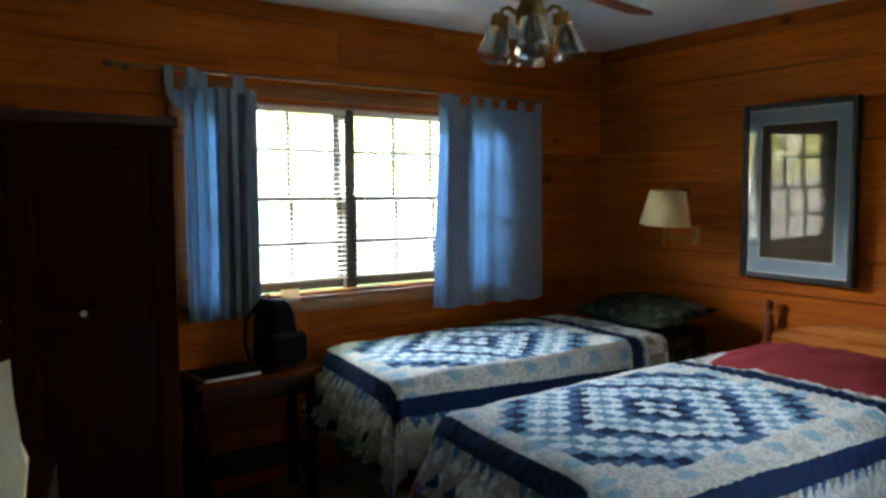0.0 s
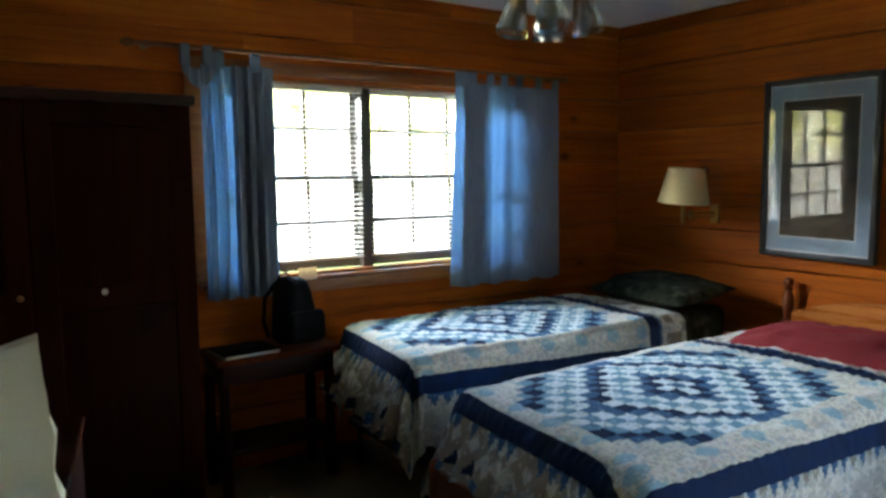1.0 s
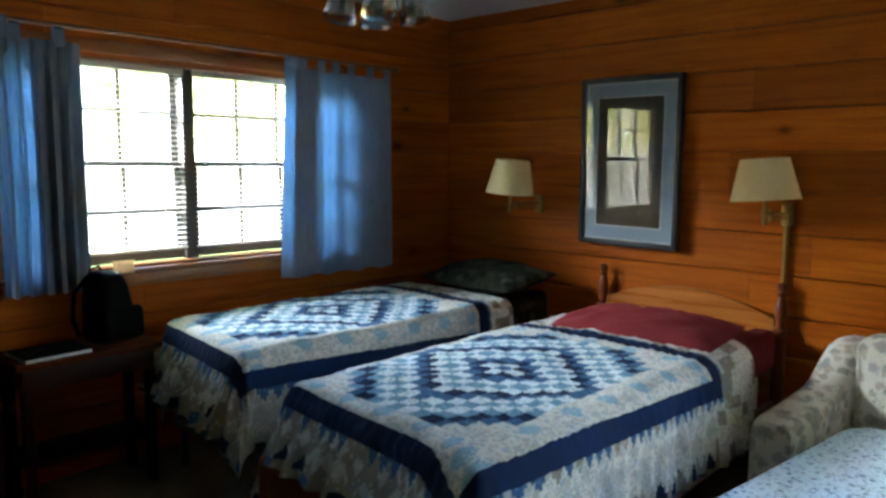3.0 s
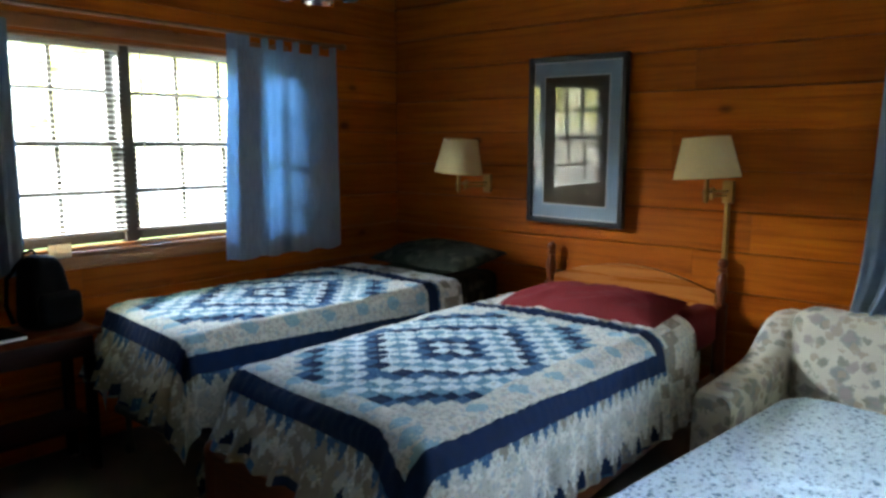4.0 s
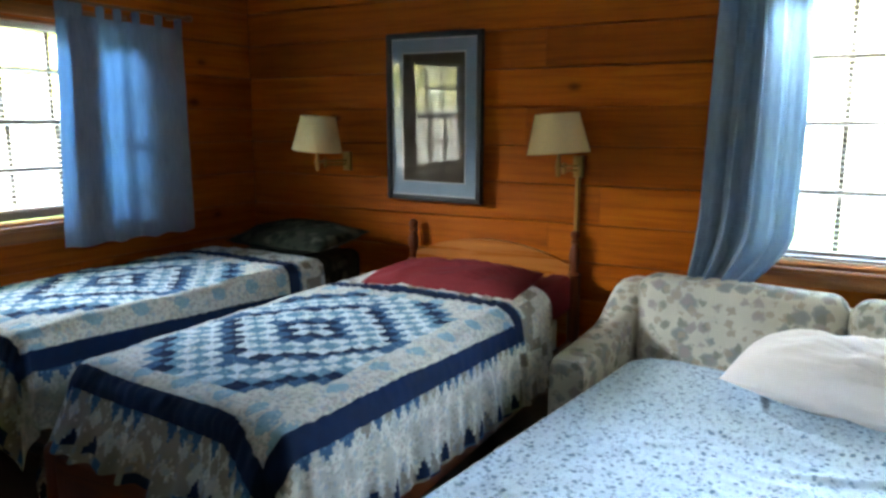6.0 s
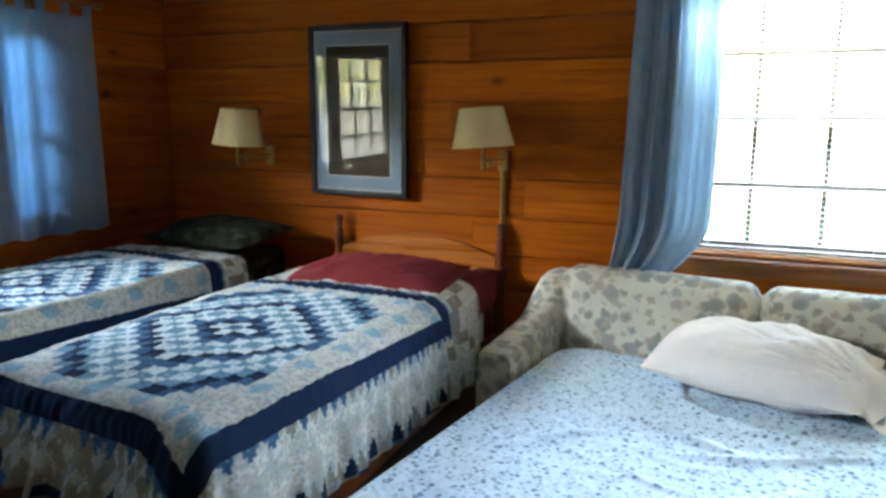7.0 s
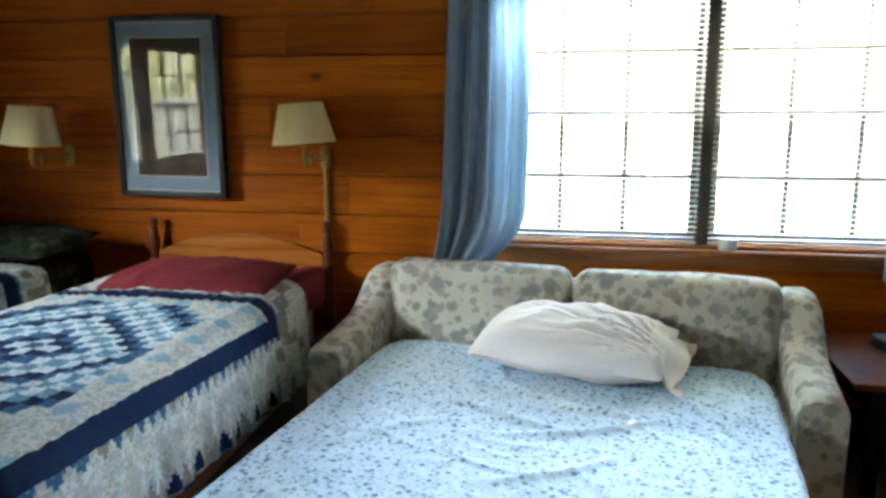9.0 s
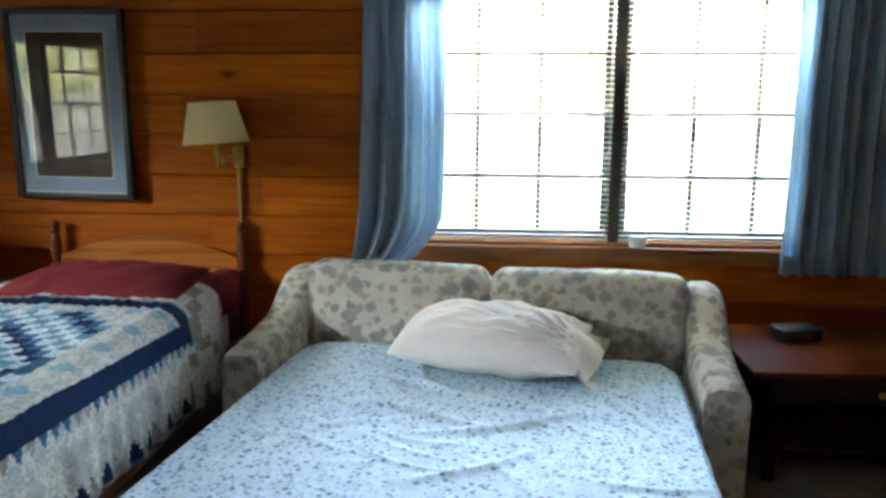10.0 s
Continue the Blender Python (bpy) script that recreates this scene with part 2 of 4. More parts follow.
# greyed copy of the cream floral, for the shaded skirt
M_CREAM_SHADE = print_cloth("soft_grey_print", (0.42, 0.43, 0.4), [(0.3, 0.35, 0.39), (0.5, 0.48, 0.42), (0.32, 0.33, 0.3)], 34, 0.4)
M_TAUPE = print_cloth("taupe_patch", (0.24, 0.225, 0.185), [(0.18, 0.22, 0.26), (0.42, 0.4, 0.34)], 30, 0.34)
M_RED = plain("crimson_cotton", (0.15, 0.018, 0.022), 0.9, 0.2, 6, fine=300)
M_OLIVE = print_cloth("olive_pillow", (0.02, 0.023, 0.014), [(0.055, 0.058, 0.038), (0.008, 0.01, 0.006)], 13, 0.5)
M_SHEET = print_cloth("sprigged_sheet", (0.68, 0.83, 0.97), [(0.11, 0.22, 0.38), (0.2, 0.34, 0.5), (0.38, 0.54, 0.68), (0.46, 0.62, 0.76)], 34, 0.34, petals=2.2)
M_PILLOW = plain("ivory_pillowcase", (0.92, 0.84, 0.79), 0.9, 0.06, 5, fine=300, sheen=0.1)
M_SOFA = print_cloth("floral_upholstery", (0.59, 0.55, 0.45), [(0.24, 0.255, 0.245), (0.36, 0.3, 0.28), (0.25, 0.25, 0.2), (0.4, 0.33, 0.25)], 10.0, 0.4, petals=4.6)
M_TICK = plain("mattress_ticking", (0.5, 0.48, 0.44), 0.9, 0.1)
M_PAPER = plain("white_paper", (0.72, 0.75, 0.68), 0.85, 0.08, 4)
M_NYLON = plain("black_nylon", (0.005, 0.005, 0.006), 0.8, 0.4, fine=300)
M_NYLON.node_tree.nodes["Principled BSDF"].inputs["Specular IOR Level"].default_value = 0.05
M_SILVER = plain("brushed_silver", (0.6, 0.6, 0.62), 0.4, 0.1, metal=0.2)
M_PLATE = plain("ivory_plate", (0.6, 0.54, 0.42), 0.4, 0.05)
M_NOTE = drape("cream_paper", (0.75, 0.62, 0.42), 0.5)
M_CABLE = plain("pale_cable", (0.55, 0.5, 0.52), 0.5, 0.05)
M_STEEL = plain("dark_steel", (0.05, 0.045, 0.04), 0.45, 0.2, metal=0.7)
M_GRASS = plain("lawn", (0.07, 0.1, 0.03), 0.95, 0.4, 1.5, fine=30)
M_OUTWALL = plain("outer_log", (0.2, 0.1, 0.05), 0.8)
M_LED = plain("red_digit", (0.16, 0.012, 0.01), 0.4, 0.0)

# ---- building helpers ----


def box(bm, a, b, bevel=0.0, seg=2):
    x0, y0, z0 = (min(p, q) for p, q in zip(a, b))
    x1, y1, z1 = (max(p, q) for p, q in zip(a, b))
    res = bmesh.ops.create_cube(bm, size=1.0, matrix=Matrix.LocRotScale(((x0 + x1) / 2, (y0 + y1) / 2, (z0 + z1) / 2), None, (x1 - x0, y1 - y0, z1 - z0)))
    if bevel > 0:
        edges = list({e for v in res["verts"] for e in v.link_edges})
        bmesh.ops.bevel(bm, geom=edges, offset=bevel, segments=seg, affect="EDGES", profile=0.5)
    return bm


def boxed(a, b, bevel=0.0, seg=2):
    return box(bmesh.new(), a, b, bevel, seg)


def lathe(profile, steps=24, centre=(0, 0, 0), caps=True):
    """A turned form from (radius, height) pairs."""
    bm = bmesh.new()
    rings = []
    for r, z in profile:
        rings.append([bm.verts.new((centre[0] + r * math.cos(2 * math.pi * k / steps), centre[1] + r * math.sin(2 * math.pi * k / steps), centre[2] + z)) for k in range(steps)])
    for p, q in zip(rings, rings[1:]):
        for k in range(steps):
            bm.faces.new((p[k], p[(k + 1) % steps], q[(k + 1) % steps], q[k]))
    if caps:
        bm.faces.new(list(reversed(rings[0])))
        bm.faces.new(rings[-1])
    return bm


def tube(points, radius, steps=10):
    """A round bar along a line of points."""
    bm = bmesh.new()
    pts = [Vector(p) for p in points]
    rings = []
    for k, p in enumerate(pts):
        d = (pts[min(k + 1, len(pts) - 1)] - pts[max(k - 1, 0)]).normalized()
        side = d.orthogonal().normalized() if k == 0 else (side - d * side.dot(d)).normalized()
        up = d.cross(side)
        rings.append([bm.verts.new(p + radius * (math.cos(2 * math.pi * a / steps) * side + math.sin(2 * math.pi * a / steps) * up)) for a in range(steps)])
    for p, q in zip(rings, rings[1:]):
        for a in range(steps):
            bm.faces.new((p[a], p[(a + 1) % steps], q[(a + 1) % steps], q[a]))
    bm.faces.new(list(reversed(rings[0])))
    bm.faces.new(rings[-1])
    return bm


def sheet_grid(nu, nv, place, close=False):
    """A grid of faces with its corners at place(i, j)."""
    bm = bmesh.new()
    vs = [[bm.verts.new(place(i, j)) for j in range(nv + 1)] for i in range(nu + 1)]
    for i in range(nu):
        for j in range(nv):
            bm.faces.new((vs[i][j], vs[i + 1][j], vs[i + 1][j + 1], vs[i][j + 1]))
    return bm


def mesh_of(name, bm, mats, smooth=True):
    bmesh.ops.recalc_face_normals(bm, faces=bm.faces)
    me = bpy.data.meshes.new(name)
    for f in bm.faces:
        f.smooth = smooth
    bm.to_mesh(me)
    bm.free()
    for m in (mats if isinstance(mats, (list, tuple)) else [mats]):
        me.materials.append(m)
    if smooth:
        me.set_sharp_from_angle(angle=radians(38))
    return me


def part(name, bm, mats, parent, label="", smooth=True):
    ob = new(name, mesh_of(name, bm, mats, smooth))
    ob.parent = parent
    if label:
        ob["label"] = label
    return ob


def thing(name, label, category, m=None, group="", kind=""):
    ob = tagged(new(name), label, category, group, kind)
    ob.empty_display_size = 0.1
    if m is not None:
        ob.matrix_world = m
    return ob


def solid(name, bm, mats, label="", category="", kind="", group="", smooth=True):
    return tagged(new(name, mesh_of(name, bm, mats, smooth)), label, category, group, kind)


def wob(x, y, z=0.0, s=1.0):
    return noise.noise(Vector((x * s, y * s, z * s)))


# ---- the shell of the room ----
CEIL, WEST, SOUTH = 2.38, -4.7, -7.2
W1 = dict(lo=-2.75, hi=-0.99, z0=0.93, z1=1.915)     # window over the first bed, along x
W2 = dict(lo=-5.16, hi=-3.06, z0=0.775, z1=2.05)     # window over the sofa, along y
BOARD = 0.02


def wall_backing(name, axis, at, out, lo, hi, hole=None, label="wall of horizontal orange-stained pine boards"):
    """A wall from at to out across its thickness, with one opening."""
    bm = bmesh.new()

    def slab(a, b, z0, z1):
        if axis == "x":
            box(bm, (a, at, z0), (b, out, z1))
        else:
            box(bm, (at, a, z0), (out, b, z1))
    if hole:
        slab(lo, hole["lo"], 0, CEIL)
        slab(hole["hi"], hi, 0, CEIL)
        slab(hole["lo"], hole["hi"], 0, hole["z0"])
        slab(hole["lo"], hole["hi"], hole["z1"], CEIL)
    else:
        slab(lo, hi, 0, CEIL)
    return tagged(new(name, mesh_of(name, bm, M_BACKING, False)), label, "wall", kind="structure")


wall_north = wall_backing("wall_north", "x", BOARD, 0.17, WEST - 0.17, 0.17, W1)
wall_east = wall_backing("wall_east", "y", BOARD, 0.17, SOUTH - 0.02, 0.02, W2)
# never in view; its cream boards act as a reflector
wall_west = wall_backing("wall_west", "y", WEST - BOARD, WEST - 0.17, SOUTH - 0.02, 0.02, None, "unseen wall of horizontal boards, made cream to bounce light")
wall_south = wall_backing("wall_south", "x", SOUTH - BOARD, SOUTH - 0.17, WEST - 0.17, 0.17)
solid("floor", boxed((WEST - 0.2, SOUTH - 0.2, -0.15), (0.2, 0.2, 0.0)), M_CARPET, "worn brown carpet laid wall to wall", "carpet", "structure")
solid("ceiling", boxed((WEST - 0.2, SOUTH - 0.2, CEIL), (0.2, 0.2, CEIL + 0.15)), M_CEILING, "flat off-white painted ceiling", "ceiling", "structure")
solid("roof", boxed((WEST - 0.5, SOUTH - 0.5, CEIL + 0.16), (0.45, 0.45, CEIL + 0.3)), M_OUTWALL, "roof slab with deep eaves", "roof", "structure")

# ---- outdoors ----
solid("ground", boxed((-150, -150, -1.0), (150, 150, -0.6)), M_GRASS, "mown lawn round the cabin", "lawn", "structure")


def tree_line(name, m, mat):
    """A tall curved glowing screen painted with far trees and sky."""
    bm = sheet_grid(24, 6, lambda i, j: ((i / 24 - 0.5) * 44, 5.0 * (1 - ((i / 12 - 1) ** 2)), -0.8 + j * 0.95))
    ob = solid(name, bm, mat, "glowing backdrop painted as sunlit trees along the edge of the garden", "trees", "structure")
    ob.matrix_world = m


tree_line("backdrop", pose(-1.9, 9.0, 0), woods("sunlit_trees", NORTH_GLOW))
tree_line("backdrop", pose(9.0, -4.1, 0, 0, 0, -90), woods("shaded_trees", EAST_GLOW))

# ---- windows ----


def window(name, m, width, z0, z1, label, lift=0.0):
    """Two double-hung sashes side by side; local x along the wall, y outwards, from the wall's inner face."""
    win = thing(name, label, "window", m, kind="structure")
    half = width / 2
    bm = bmesh.new()
    for a, b in ((-half, -half + 0.025), (half - 0.025, half)):
        box(bm, (a, 0.004, z0), (b, 0.15, z1), 0.002, 1)
    box(bm, (-half + 0.025, 0.004, z1 - 0.025), (half - 0.025, 0.15, z1), 0.002, 1)
    box(bm, (-half + 0.025, 0.004, z0), (half - 0.025, 0.08, z0 + 0.012), 0.002, 1)
    part("window_frame", bm, M_TRIM, win, "pine jamb lining", False)
    part("mullion", boxed((-0.032, 0.045, z0 + 0.012), (0.032, 0.14, z1 - 0.025), 0.004), M_BRONZE, win, "dark bronze post between the sashes")
    mid = (z0 + z1) / 2
    for side in (-1, 1):
        x0, x1 = sorted((side * 0.034, side * (half - 0.027)))
        for lo, hi, y in ((z0 + 0.014, mid + 0.014, 0.085), (mid - 0.014, z1 - 0.027, 0.115)):
            bm = bmesh.new()
            w = 0.03
            foot = 0.052 if y < 0.1 else w
            box(bm, (x0, y, lo), (x0 + w, y + 0.026, hi), 0.003, 1)
            box(bm, (x1 - w, y, lo), (x1, y + 0.026, hi), 0.003, 1)
            box(bm, (x0 + w, y, lo), (x1 - w, y + 0.026, lo + foot), 0.003, 1)
            box(bm, (x0 + w, y, hi - w * 0.8), (x1 - w, y + 0.026, hi), 0.003, 1)
            sash = part("sash", bm, M_BRONZE, win, "", False)
            px = (x1 - x0 - 2 * w) / 3
            for k in (1, 2):
                part("muntin", boxed((x0 + w + k * px - 0.0115, y + 0.004, lo + w), (x0 + w + k * px + 0.0115, y + 0.022, hi - w * 0.8), 0.002, 1), M_BRONZE, sash, "", False)
            zc = (lo + hi) / 2 + (lift if y > 0.1 else 0.0)
            part("muntin", boxed((x0 + w, y + 0.005, zc - 0.0115), (x1 - w, y + 0.021, zc + 0.0115), 0.002, 1), M_BRONZE, sash, "", False)
            pane = part("pane", boxed((x0 + w - 0.004, y + 0.0115, lo + w - 0.004), (x1 - w + 0.004, y + 0.0145, hi - w * 0.8 + 0.004)), M_PANE, sash, "", False)
            pane.visible_shadow = False
    part("window_sill", boxed((-half - 0.03, -0.045, z0 - 0.024), (half + 0.03, 0.003, z0 - 0.001), 0.006), M_TRIM, win, "polished pine sill")
    for a, b in (((-half - 0.07, -0.016, z0), (-half - 0.001, -0.001, z1 + 0.06)), ((half + 0.001, -0.016, z0), (half + 0.07, -0.001, z1 + 0.06)),
                 ((-half, -0.016, z1 + 0.001), (half, -0.001, z1 + 0.06))):
        part("casing", boxed(a, b, 0.004), M_TRIM, win, "", True)
    part("apron", boxed((-half - 0.01, -0.016, z0 - 0.085), (half + 0.01, -0.001, z0 - 0.026), 0.004), M_TRIM, win)
    return win


cx1, cx2 = (W1["lo"] + W1["hi"]) / 2, (W2["lo"] + W2["hi"]) / 2
window("window_1", pose(cx1, 0, 0), W1["hi"] - W1["lo"], W1["z0"], W1["z1"], "pair of dark-framed sash windows with many small panes", 0.024)
window("window_2", pose(0, cx2, 0, 0, 0, -90), W2["hi"] - W2["lo"], W2["z0"], W2["z1"], "tall pair of dark-framed sash windows with small panes")

# ---- blinds ----


def slat_mesh(width):
    """A thin slat, bowed across, tipped slightly."""
    bm = bmesh.new()
    rows = []
    for y, z in ((-0.0125, -0.001), (-0.006, 0.0012), (0.0, 0.002), (0.006, 0.0018), (0.0125, 0.0006)):
        rows.append([bm.verts.new((s * width / 2, y, z)) for s in (-1, 1)])
    for p, q in zip(rows, rows[1:]):
        bm.faces.new((p[0], p[1], q[1], q[0]))
    low = bmesh.ops.duplicate(bm, geom=bm.verts[:] + bm.edges[:] + bm.faces[:])
    for v in (g for g in low["geom"] if isinstance(g, bmesh.types.BMVert)):
        v.co.z -= 0.0007
    return mesh_of("slat", bm, M_SLAT)


def blind(m, width, z0, z1):
    b = thing("window_blind", "lowered ivory mini blind with its slats open", "blind", m, "window blinds")
    part("head_rail", boxed((-width / 2, -0.014, z1 - 0.028), (width / 2, 0.014, z1), 0.002, 1), M_SLAT, b)
    part("bottom_rail", boxed((-width / 2, -0.012, z0), (width / 2, 0.012, z0 + 0.012), 0.004), M_SLAT, b)
    me = slat_mesh(width)
    z = z0 + 0.03
    while z < z1 - 0.035:
        s = new("slat", me)
        s.parent = b
        s.matrix_local = pose(0, 0, z, 4 + random.uniform(-2.5, 2.5), random.uniform(-0.06, 0.06), 0)
        z += 0.0255
    for x in (-width * 0.36, width * 0.36):
        part("ladder_cord", tube([(x, -0.0135, z0 + 0.01), (x, -0.0135, z1 - 0.02)], 0.0009, 5), M_WHITE, b)
    part("wand", tube([(-width / 2 + 0.05, -0.022, z1 - 0.03), (-width / 2 + 0.05, -0.026, z1 - 0.5)], 0.004, 6), M_SLAT, b)
    return b


for wz, cx, turn in ((W1, cx1, 0), (W2, cx2, -90)):
    uw = (wz["hi"] - wz["lo"]) / 2 - 0.05
    for s in (-1, 1):
        off = s * (uw / 2 + 0.024)
        m = pose(cx + off, 0.052, 0) if turn == 0 else pose(0.052, cx - off, 0, 0, 0, -90)
        blind(m, uw, wz["z0"] + (0.066 if turn == 0 else 0.016), wz["z1"] - 0.027)

# ---- curtains ----


def curtain_panel(name, m, width, z0, z1, folds, depth, mat, label, tabs, lean=None, sway=None, seed=0.0, sag=0.0, flat=None, doubled=None, tab_at=None):
    """A tab-top panel; local x along the rod, y towards the room (minus). lean(z): how far the cloth stands out; sway(x, z): shift along the rod."""
    cur = thing(name, label, "curtain", m, "curtains")
    nu, nv = max(40, int(folds * 14)), 36

    def place(i, j):
        u, v = i / nu, j / nv
        z = z1 + (z0 - z1) * v
        amp = depth * (0.55 + 0.45 * v)
        if flat:
            amp *= flat(u)
        ph = 2 * math.pi * folds * (u + 0.035 * wob(u * 4, v * 1.2, seed)) + 1.3 * wob(u * 3, v * 0.7, seed + 5)
        y = -amp * (math.sin(ph) + 0.35 * math.sin(2.3 * ph + seed)) + 0.012 * wob(u * 5, v * 3, seed + 2)
        x = (u - 0.5) * width + 0.25 * amp * math.cos(ph * 1.0 + 0.8)
        z += 0.008 * math.sin(ph + 1) * v - (sag * math.sin(math.pi * u * tabs) ** 2 * (1 - v) if sag else 0)
        if sway:
            x += sway(u, v)
        y -= lean(v) if lean else 0
        return (x, y, z)
    part("panel", sheet_grid(nu, nv, place), mat, cur)
    if doubled:
        k0, k1 = (int(nu * q) for q in doubled)

        def lining(i, j):
            x, y, z = place(k0 + i, j)
            return (x, y + 0.012, z + 0.006)
        part("folded_layer", sheet_grid(k1 - k0, nv, lining), M_FOLD, cur, "further layers of the gathered cloth")
    tw = 0.027 if tab_at else 0.04
    for k, u in enumerate(tab_at or [(k + 0.5) / tabs for k in range(tabs)]):
        x = (u - 0.5) * width
        top = z1 + 0.065
        bm = bmesh.new()
        prof = [(-0.012, z1 - 0.02), (-0.017, z1 + 0.03), (-0.015, top - 0.012), (0.0, top), (0.015, top - 0.012), (0.016, z1 + 0.03), (0.01, z1 - 0.02)]
        rows = [[bm.verts.new((x + s * tw / 2 + 0.004 * wob(k, zz * 9, seed), yy, zz)) for s in (-1, 1)] for yy, zz in prof]
        for p, q in zip(rows, rows[1:]):
            bm.faces.new((p[0], p[1], q[1], q[0]))
        part("tab", bm, mat, cur)
    return cur


def rod(m, length, label):
    r = thing("curtain_rod", label, "curtain rod", m, "curtain rods")
    part("pole", tube([(-length / 2, 0, 0), (length / 2, 0, 0)], 0.0095, 12), M_ROD, r)
    for s in (-1, 1):
        part("finial", lathe([(0.004, -0.03), (0.014, -0.022), (0.02, 0.0), (0.014, 0.02), (0.004, 0.028)], 14), M_ROD, r).matrix_local = pose(s * (length / 2 + 0.025), 0, 0, 0, 90, 0)
        part("bracket", boxed((s * (length / 2 - 0.05) - 0.01, -0.013, -0.013), (s * (length / 2 - 0.05) + 0.01, 0.088, 0.012), 0.003), M_ROD, r)
    return r


rod(pose(-1.825, -0.1, 2.0), 2.44, "slim dark wooden curtain rod on brackets")
rod(pose(-0.1, -4.11, 2.13, 0, 0, -90), 2.62, "slim dark wooden curtain rod above the tall window")
curtain_panel("curtain", pose(-2.605, -0.1, 0), 0.34, 0.865, 1.93, 5, 0.022, M_BLUE, "blue cotton tab-top curtain gathered to its end", 2, seed=1.0, doubled=(0.42, 1.0))
curtain_panel("curtain", pose(-1.01, -0.1, 0), 0.76, 0.80, 1.935, 4, 0.018, M_BLUE, "blue cotton tab-top curtain drawn half across", 6, seed=3.0, doubled=(0.08, 0.3), tab_at=(0.03, 0.07, 0.12, 0.16, 0.32, 0.45, 0.6, 0.79, 0.965), sway=lambda u, v: -0.05 * v * (1 - u) ** 2 + 0.015 * v * u,
              flat=lambda u: 1.0 if u < 0.45 else max(0.12, 1 - (u - 0.45) * 5))
curtain_panel("curtain", pose(-0.1, -3.08, 0, 0, 0, -90), 0.37, 0.738, 2.065, 4, 0.03, M_BLUE_PALE, "blue curtain whose hem rests on the sofa back", 4, seed=7.0, doubled=(0.0, 0.55),
              lean=lambda v: 0.19 * max(0, (v - 0.8) / 0.2) ** 1.5,
              sway=lambda u, v: -0.04 * v * (1 - u) + u * (0.015 * math.sin(math.pi * min(1, v * 1.1)) - 0.13 * max(0, (v - 0.86) / 0.14) ** 1.6))
curtain_panel("curtain", pose(-0.1, -5.12, 0, 0, 0, -90), 0.5, 0.665, 2.065, 7, 0.026, M_BLUE_PALE, "blue cotton curtain hanging beside the tall window", 6, seed=11.0, doubled=(0.16, 1.0))

# the slack end of the gathered curtain, folded back between two tabs
slack = thing("curtain", "slack blue curtain end sagging between two tabs", "curtain", pose(-2.778, -0.102, 0), "curtains")
part("panel", sheet_grid(20, 10, lambda i, j: ((i / 20 - 0.5) * 0.15, -0.012 * math.sin(i * 0.9) - 0.004, 1.955 - 0.05 * math.sin(math.pi * i / 20) - 0.085 * (j / 10) * (1 - 0.25 * abs(i / 10 - 1)))), M_BLUE, slack)
for x in (-0.06, 0.04):
    part("tab", boxed((x - 0.02, -0.017, 1.92), (x + 0.02, 0.016, 2.013), 0.007), M_BLUE, slack)

# ---- ceiling fan with light kit ----
FAN = (-2.13, -1.68)
fan = thing("ceiling_fan", "brass ceiling fan with wooden blades and clear glass shades", "ceiling fan", pose(FAN[0], FAN[1], 0))
part("canopy", lathe([(0.02, 2.31), (0.05, 2.325), (0.07, 2.36), (0.072, 2.38)]), M_BRASS, fan)
part("downrod", lathe([(0.012, 2.24), (0.012, 2.32)], 12), M_BRASS, fan)
part("motor", lathe([(0.05, 2.06), (0.095, 2.07), (0.12, 2.1), (0.125, 2.17), (0.11, 2.215), (0.06, 2.24), (0.02, 2.25)], 32), M_BRASS, fan)
part("light_fitter", lathe([(0.015, 1.945), (0.035, 1.955), (0.05, 1.98), (0.05, 2.02), (0.035, 2.045), (0.04, 2.06)], 28), M_BRASS, fan)
for k in range(3):
    a = 11 + 120 * k
    blade = part("blade", sheet_grid(24, 6, lambda i, j: (0.2 + 0.52 * i / 24, (j / 6 - 0.5) * (0.1 + 0.04 * i / 24) * (1 if i < 21 else math.sqrt(max(0.02, 1 - ((i - 20.5) / 3.6) ** 2))), 0.0)), M_MAPLE, fan, "dark wooden blade")
    blade.modifiers.new("thickness", "SOLIDIFY").thickness = 0.007
    blade.matrix_local = pose(0, 0, 2.135, 0, 0, a) @ pose(0, 0, 0, 12, 0, 0)
    iron = part("blade_iron", boxed((0.1, -0.018, -0.006), (0.26, 0.018, 0.002), 0.003), M_BRASS, fan)
    iron.matrix_local = pose(0, 0, 2.13, 0, 0, a)


def facet_shade():
    """Six bevelled panes flaring from a narrow neck, open below."""
    bm = bmesh.new()
    n = 10
    prof = ((0.024, 0.0), (0.032, -0.01), (0.054, -0.105), (0.05, -0.118))
    rings = [[bm.verts.new((r * math.cos(2 * math.pi * k / n), r * math.sin(2 * math.pi * k / n), z)) for k in range(n)] for r, z in prof]
    for p, q in zip(rings, rings[1:]):
        for k in range(n):
            bm.faces.new((p[k], p[(k + 1) % n], q[(k + 1) % n], q[k]))
    bmesh.ops.solidify(bm, geom=bm.faces[:], thickness=0.004)
    return bm


